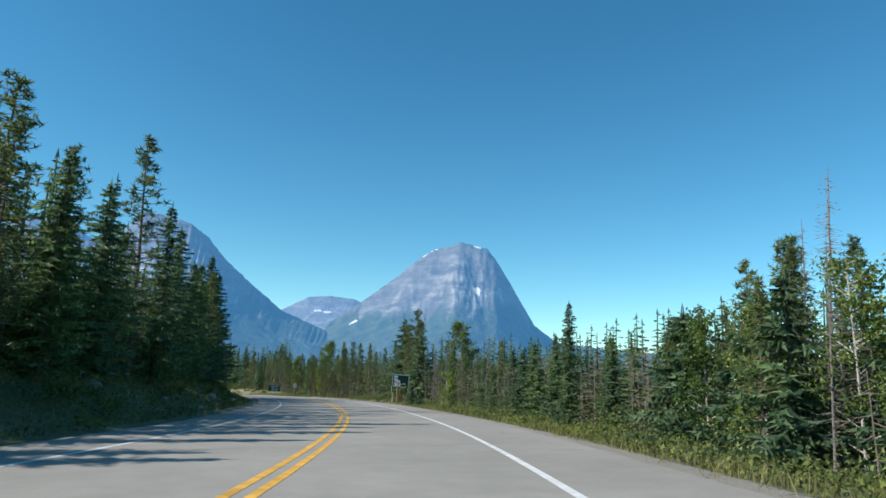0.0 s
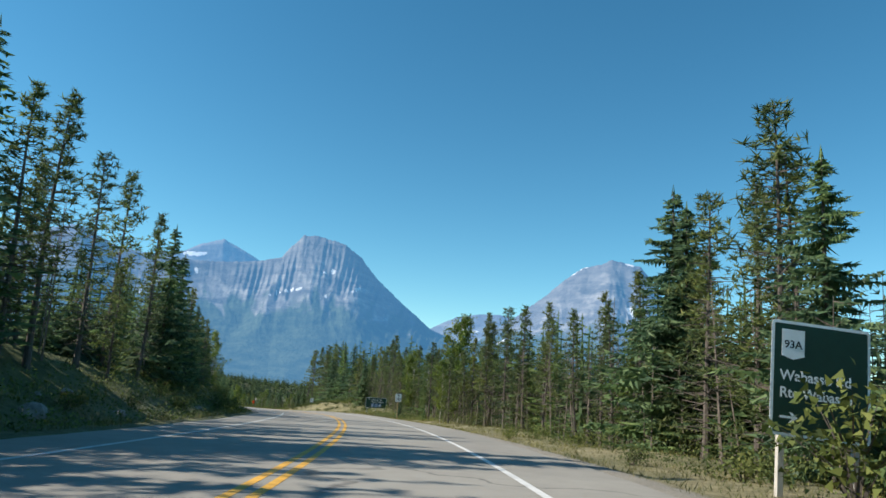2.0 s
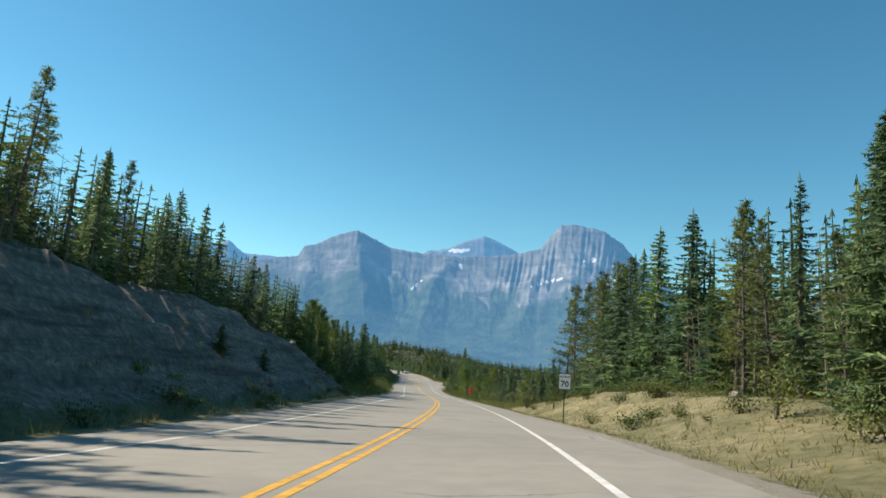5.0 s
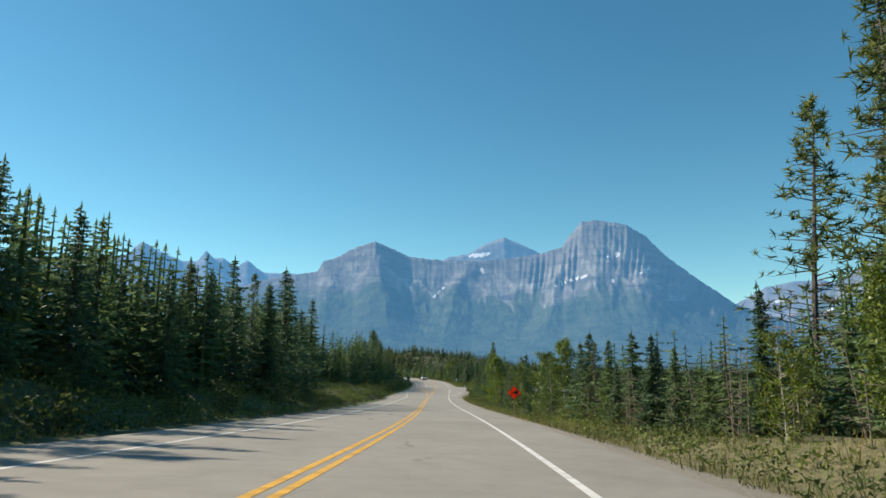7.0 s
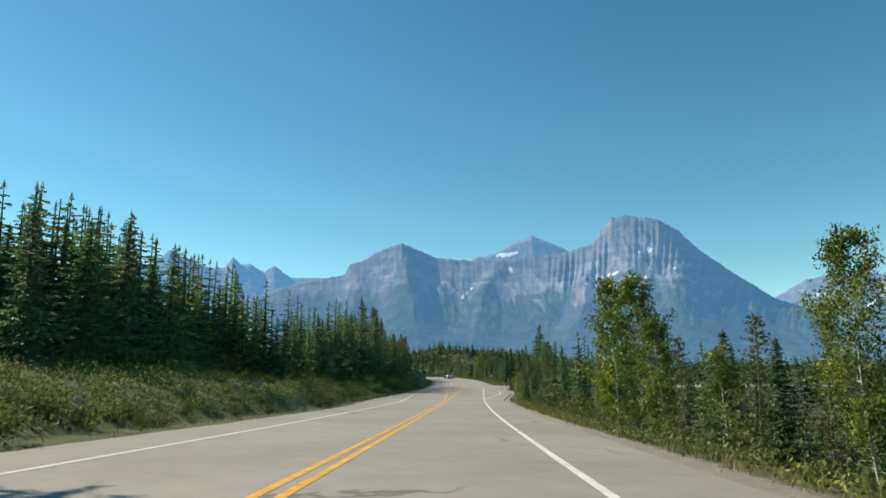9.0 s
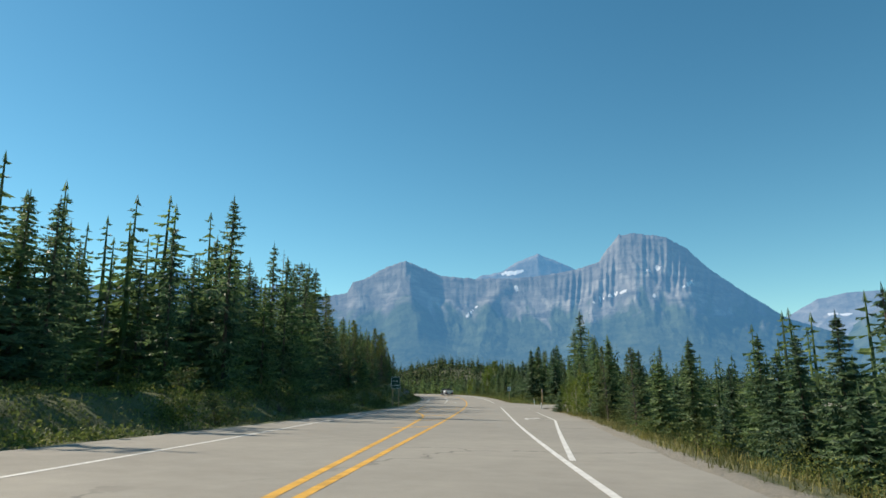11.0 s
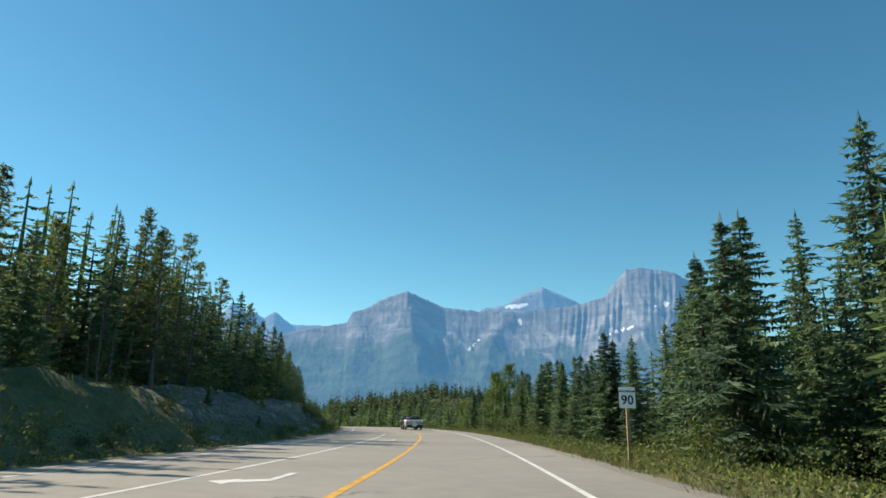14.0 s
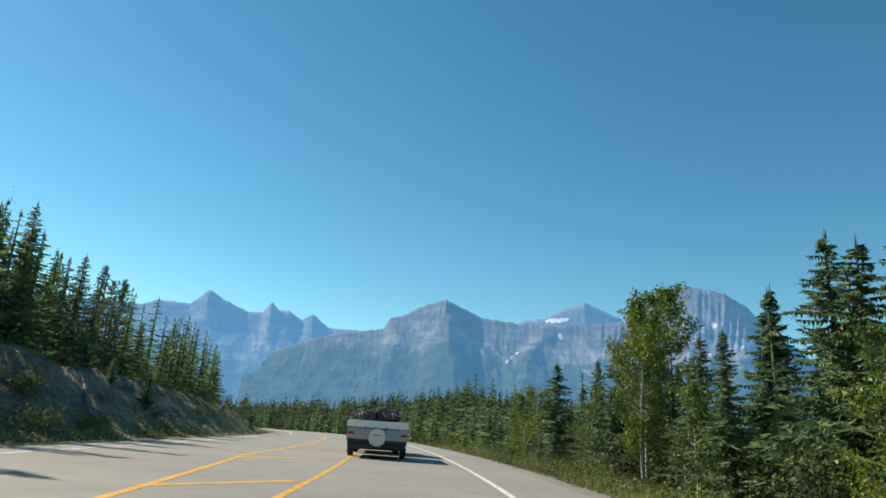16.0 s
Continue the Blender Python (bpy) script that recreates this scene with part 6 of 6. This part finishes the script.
def delineator(s, o, h, label, yellow=False):
    ob = thing("marker_post", label, "marker post", "marker posts")
    part("shaft", box(0, 0, h / 2 - .1, .085, .035, h + .2, .012), POST_WHITE, ob)
    part("reflector", box(0, -.020, h - .10, .06, .008, .12, .002), POST_YELLOW if yellow else SIGN_WHITE, ob)
    ob.matrix_basis = stand(s, o, rnd.uniform(-5, 5))


guide_sign_wabasso()
guide_sign_falls()
turn_ban_sign()
speed_sign(128.4, 5.1, "70", "", True, TIMBER, "white speed-limit-ahead sign reading 70 with an arrow")
speed_sign(189.5, 4.7, "70", "MAXIMUM", False, STEEL, "white speed limit sign reading 70 on a thin post")
speed_sign(456.2, 5.2, "90", "MAXIMUM", False, TIMBER, "white speed limit sign reading 90 on a timber post", .52, .66, 1.75)
work_sign()
far_side_sign()
delineator(414.5, 6.05, .78, "white plastic marker post at the side road")
delineator(430.3, 6.6, .85, "white marker post with a yellow reflector", True)
delineator(431.7, 15.5, .78, "white plastic marker post at the side road")
tall = thing("wooden_post", "tall plain weathered wooden post beside the side road", "post")
part("shaft", rod((0, 0, -.3), (0, 0, 2.0), .075, .065, 12), TIMBER, tall)
part("cap_plate", box(0, -.075, 1.8, .10, .012, .30, .003), STEEL, tall)
tall.matrix_basis = stand(428.9, 7.5)

# ---- boulders on the cuttings ----


def boulder(s, o, size, seed):
    r = random.Random(seed)
    bm = bmesh.new()
    bmesh.ops.create_icosphere(bm, subdivisions=2, radius=size)
    k = Vector((r.uniform(.8, 1.3), r.uniform(.7, 1.1), r.uniform(.5, .8)))
    for v in bm.verts:
        n = noise.fractal(v.co / size * 1.1 + Vector((seed, 0, 0)), .9, 2.1, 4)
        v.co = Vector((v.co.x * k.x, v.co.y * k.y, v.co.z * k.z)) * (1 + .38 * n)
    ob = part("boulder", bm, ROCK)
    tagged(ob, "rough grey boulder lying on the bank", "boulder", "boulders on the bank")
    p = spot(s, o, size * .12)
    ob.matrix_basis = pose(p.x, p.y, p.z, 0, 0, r.uniform(0, 360))


for i in range(70):
    if i >= 58:
        s, o = rnd.uniform(292, 350), -9.0 - rnd.uniform(1.8, 3.6)
    elif i >= 46:
        s, o = rnd.uniform(452, 520), -10.5 - rnd.uniform(0.8, 4.2)
    elif i >= 34:
        s, o = rnd.uniform(20, 150), -8.8 - rnd.uniform(0.8, 3.2)
    elif i < 15:
        s = rnd.uniform(150, 218)
        o = -9.3 - rnd.uniform(1.2, 6.5)
    elif i < 23:
        s = rnd.uniform(455, 540)
        o = -10.5 - rnd.uniform(0.8, 3.6)
    elif i < 29:
        s, o = rnd.uniform(168, 212), rnd.uniform(6.5, 12.0)
    else:
        s, o = rnd.uniform(60, 100), rnd.choice((-1, 1)) * rnd.uniform(9.5, 11.0)
    boulder(s, o, rnd.uniform(.14, .45), 40 + i)

# ---- the vehicles ahead ----
SILVER = plain("silver_siding", (0.34, 0.36, 0.39), .42, .35, .10, 2.0)
CREAM = plain("off_white_fibreglass", (0.84, 0.84, 0.81), .38, 0, .08, 2.0)
RUBBER = plain("tyre_rubber", (.018, .018, .019), .85)
DARK_PAINT = plain("dark_car_paint", (.018, .021, .026), .22, .25, .1)
GLASS = plain("tinted_glass", (.012, .015, .017), .06)
LAMP_RED = plain("red_lamp_lens", (.42, .015, .02), .25)
LAMP_CLEAR = plain("clear_lamp_lens", (.62, .60, .56), .2)
BLACK_PLASTIC = plain("black_plastic", (.02, .02, .021), .6)
VINYL = plain("white_vinyl", (.70, .69, .66), .5)


def wheel(parent, x, y, r, w):
    t = part("wheel", rod((x - w / 2, y, r), (x + w / 2, y, r), r, r, 28), RUBBER, parent, "black rubber wheel")
    side = 1 if x > 0 else -1
    part("rim", rod((x + side * w * .48, y, r), (x + side * w * .53, y, r), r * .62, r * .55, 20), STEEL, t)


def fallen_log(s, o, length, turn, seed):
    """A bleached dead trunk lying on the bank, with broken branch stubs."""
    r = random.Random(seed)
    ob = thing("fallen_log", "bleached dead tree trunk lying on the bank", "log", "fallen logs")
    a = spot(s, o, 0.10)
    h = radians(heading(s) + turn)
    q = a + Vector((-math.sin(h) * length, math.cos(h) * length, 0))
    i = int(np.hypot(GX - q.x, GY - q.y).argmin())
    across = math.cos(GH[i]) * (q.x - GX[i]) + math.sin(GH[i]) * (q.y - GY[i])
    b = spot(float(GS[i]), across, 0.10)
    part("trunk", rod(tuple(a), tuple(b), 0.10, 0.04, 9), DEAD, ob)
    for k in range(5):
        u = r.uniform(0.2, 0.95)
        p = a.lerp(b, u)
        part("branch", rod(tuple(p), tuple(p + Vector((r.uniform(-.4, .4), r.uniform(-.4, .4), r.uniform(.15, .5)))), 0.018, 0.006, 5), DEAD, ob)


for i, (s, o, n, t) in enumerate(((512, -12.2, 4.2, 35), (518, -12.6, 3.4, 55), (524, -12.0, 4.6, 28), (528, -13.0, 3.0, 70), (468, -12.4, 3.6, 40), (436, -13.5, 3.8, 62),
                                  (118, -10.6, 3.6, 50), (64, -10.8, 3.2, 65), (205, 9.5, 3.0, -60))):
    fallen_log(s, o, n, t, 900 + i)


def camping_trailer():
    """A folded tent trailer with a spare wheel on its back; its rear faces -y."""
    ob = thing("tent_trailer", "folded silver and white tent trailer with a spare wheel cover", "trailer")
    L, W = 3.5, 2.06
    part("frame", box(0, L / 2, .36, W - .25, L, .12, .02), BLACK_PLASTIC, ob, "dark steel chassis")
    bm = prism([(-W / 2 + .05, .42), (W / 2 - .05, .42), (W / 2, .60), (W / 2, .98), (-W / 2, .98), (-W / 2, .60)], 0.0, L)
    bmesh.ops.bevel(bm, geom=list(bm.edges), offset=.018, segments=2, affect="EDGES")
    part("body", bm, SILVER, ob, "silver-grey aluminium sides")
    part("seal", box(0, L / 2, .995, W - .03, L - .03, .03), BLACK_PLASTIC, ob, "dark rubber seal")
    bm = prism([(-W / 2 - .02, 1.01), (W / 2 + .02, 1.01), (W / 2 + .02, 1.20), (W / 2 - .05, 1.245), (-W / 2 + .05, 1.245), (-W / 2 - .02, 1.20)], -.03, L + .03)
    bmesh.ops.bevel(bm, geom=list(bm.edges), offset=.022, segments=3, affect="EDGES")
    part("roof", bm, CREAM, ob, "off-white fibreglass roof shell")
    cover = part("spare_wheel_cover", rod((0, -.20, .70), (0, -.01, .70), .285, .295, 36), VINYL, ob, "white vinyl spare wheel cover")
    bars(cover, -.12, .78, .24, .035, SIGN_BLACK, 5)
    for c in cover.children:
        c.location.y = -.195
    for x in (-.90, .90):
        lamp = part("tail_lamp", box(x, -.015, .78, .20, .05, .14, .012), LAMP_RED, ob, "red tail lamp")
        part("reversing_lens", box(x, -.042, .735, .18, .012, .04, .004), LAMP_CLEAR, lamp)
    part("lower_panel", box(0, -.006, .515, W - .10, .02, .21, .006), BLACK_PLASTIC, ob, "dark lower rear panel")
    part("bumper", box(0, -.06, .41, W - .1, .10, .11, .02), BLACK_PLASTIC, ob, "dark rear bumper")
    for x in (-.42, .30):
        part("latch", box(x, -.045, 1.0, .05, .03, .10, .008), BLACK_PLASTIC, ob)
    for x in (-.93, .93):
        wheel(ob, x, 1.75, .30, .18)
        part("wheel_arch", box(x, 1.75, .56, .22, .80, .12, .03), BLACK_PLASTIC, ob)
        part("mudflap", box(x, 1.33, .24, .22, .02, .28, .004), BLACK_PLASTIC, ob)
        part("roof_rail", rod((x * .8, .2, 1.275), (x * .8, L - .2, 1.275), .018), BLACK_PLASTIC, ob)
    part("drawbar", rod((-.7, L, .40), (0, L + 1.25, .44), .035), BLACK_PLASTIC, ob)
    part("drawbar", rod((.7, L, .40), (0, L + 1.25, .44), .035), BLACK_PLASTIC, ob)
    return ob


def bicycle(base, y, tilt):
    """A bicycle laid on the trailer's roof, one side propped up."""
    ob = thing("bicycle", "black bicycle tied down on the trailer roof", "bicycle", "bicycles on the trailer")
    for x in (-.52, .52):
        bm = bmesh.new()
        n = 30
        rings = []
        for i in range(n):
            a = 6.2832 * i / n
            c, d = Vector((x + .33 * math.cos(a), .33 * math.sin(a), .10)), Vector((math.cos(a), math.sin(a), 0))
            rings.append([bm.verts.new(c + d * (.022 * math.cos(b)) + Vector((0, 0, .022 * math.sin(b)))) for b in (0, 1.57, 3.14, 4.71)])
        for i in range(n):
            for j in range(4):
                bm.faces.new((rings[i][j], rings[(i + 1) % n][j], rings[(i + 1) % n][(j + 1) % 4], rings[i][(j + 1) % 4]))
        t = part("wheel", bm, RUBBER, ob)
        for i in range(8):
            a = 6.2832 * i / 8
            part("spoke", rod((x, 0, .10), (x + .31 * math.cos(a), .31 * math.sin(a), .10), .004, None, 4), STEEL, t)
    for a, b in (((-.52, 0, .10), (-.15, .40, .16)), ((-.15, .40, .16), (.38, .42, .16)), ((-.15, .40, .16), (-.05, -.05, .13)), ((-.05, -.05, .13), (.38, .36, .16)), ((.52, 0, .10), (.40, .52, .18)), ((-.52, 0, .10), (-.05, -.05, .13))):
        part("frame_tube", rod(a, b, .018), DARK_PAINT, ob)
    part("handlebar", rod((.42, .54, .02), (.42, .54, .40), .014), STEEL, ob)
    part("saddle", box(-.20, .52, .16, .24, .07, .12, .03), BLACK_PLASTIC, ob)
    ob.matrix_basis = base @ pose(-.05, y, 1.29 + .33 * math.sin(radians(tilt)), tilt, 0, 0)


def cargo_bag(base, x, y, sx, sy, sz, seed):
    bm = box(x, y, 1.25 + sz / 2, sx, sy, sz, .09, 4)
    for v in bm.verts:
        v.co += Vector((noise.noise(v.co * 4 + Vector((seed, 0, 0))), noise.noise(v.co * 4 + Vector((0, seed, 0))), 0)) * .07
    ob = tagged(part("cargo_bag", bm, BLACK_PLASTIC), "soft black cargo bag strapped to the trailer roof", "bag", "luggage on the trailer")
    ob.matrix_basis = base


def tow_car():
    """A dark estate car that pulls the trailer; its tail faces -y."""
    ob = thing("tow_car", "dark blue-black sport utility car pulling the trailer", "car")
    side = [(0.0, .42), (.05, .95), (.30, 1.55), (.55, 1.66), (2.3, 1.68), (3.05, 1.20), (3.2, 1.08), (4.35, .98), (4.60, .80), (4.62, .42)]
    bm = bmesh.new()
    cols = []
    for x, k in ((-.90, 1.0), (-.94, 1.0), (.94, 1.0), (.90, 1.0)):
        cols.append([bm.verts.new((x * (1 - .12 * max(0, z - .98) / .7), y, z)) for y, z in side])
    for a, b in zip(cols, cols[1:]):
        for i in range(len(side)):
            j = (i + 1) % len(side)
            bm.faces.new((a[i], a[j], b[j], b[i]))
    bm.faces.new(cols[0][::-1])
    bm.faces.new(cols[-1])
    bmesh.ops.recalc_face_normals(bm, faces=bm.faces)
    part("body", bm, DARK_PAINT, ob)
    part("rear_window", prism([(-.72, 1.05), (.72, 1.05), (.62, 1.46), (-.62, 1.46)], -.005, .02), GLASS, ob).rotation_euler.x = 0
    for c in ob.children:
        if c.name.startswith("rear_window"):
            c.location, c.rotation_euler = (0, -.335, .03), (radians(-22), 0, 0)
    for x in (-.915, .915):
        for y0, y1 in ((.75, 1.55), (1.65, 2.45)):
            part("side_window", box(x * .965, (y0 + y1) / 2, 1.30, .05, y1 - y0, .38, .02), GLASS, ob)
        m = part("mirror", box(x * 1.16, 2.75, 1.12, .22, .10, .17, .04), CREAM, ob, "white towing mirror")
        part("mirror_arm", rod((x, 2.78, 1.08), (x * 1.1, 2.76, 1.10), .02), BLACK_PLASTIC, m)
        part("tail_lamp", box(x * .94, .03, .92, .12, .08, .26, .02), LAMP_RED, ob)
        for y in (.95, 3.65):
            wheel(ob, x * .93, y, .35, .22)
        part("roof_rail", rod((x * .72, .7, 1.72), (x * .72, 2.2, 1.73), .02), BLACK_PLASTIC, ob)
    part("windscreen", box(0, 2.72, 1.44, 1.45, .03, .72, .01), GLASS, ob).rotation_euler = (0, 0, 0)
    for c in ob.children:
        if c.name.startswith("windscreen"):
            c.rotation_euler, c.location = (radians(57), 0, 0), (0, 2.42, -1.62)
    part("rear_bumper", box(0, -.06, .52, 1.80, .16, .22, .05), BLACK_PLASTIC, ob)
    part("front_bumper", box(0, 4.62, .52, 1.80, .16, .24, .05), BLACK_PLASTIC, ob)
    return ob


def on_road(s, o, turn=0.0):
    p = place(s, o)
    tilt = math.degrees(math.atan(float(bank(s))))
    grade = math.degrees(float(np.interp(s, GS, GG)))
    return Matrix.Translation(Vector(p)) @ Euler((radians(grade), radians(-tilt), radians(heading(s) + turn)), "XYZ").to_matrix().to_4x4()


TRAILER = on_road(520.1, -0.97)
camping_trailer().matrix_basis = TRAILER
tow_car().matrix_basis = on_road(520.1 + 4.7, -1.02)
bicycle(TRAILER, .52, 30)
bicycle(TRAILER, 1.75, 6)
cargo_bag(TRAILER, .30, 1.25, .80, .55, .40, 3)
cargo_bag(TRAILER, -.36, 1.22, .62, .50, .34, 5)
cargo_bag(TRAILER, -.35, 2.9, 1.0, .6, .28, 9)
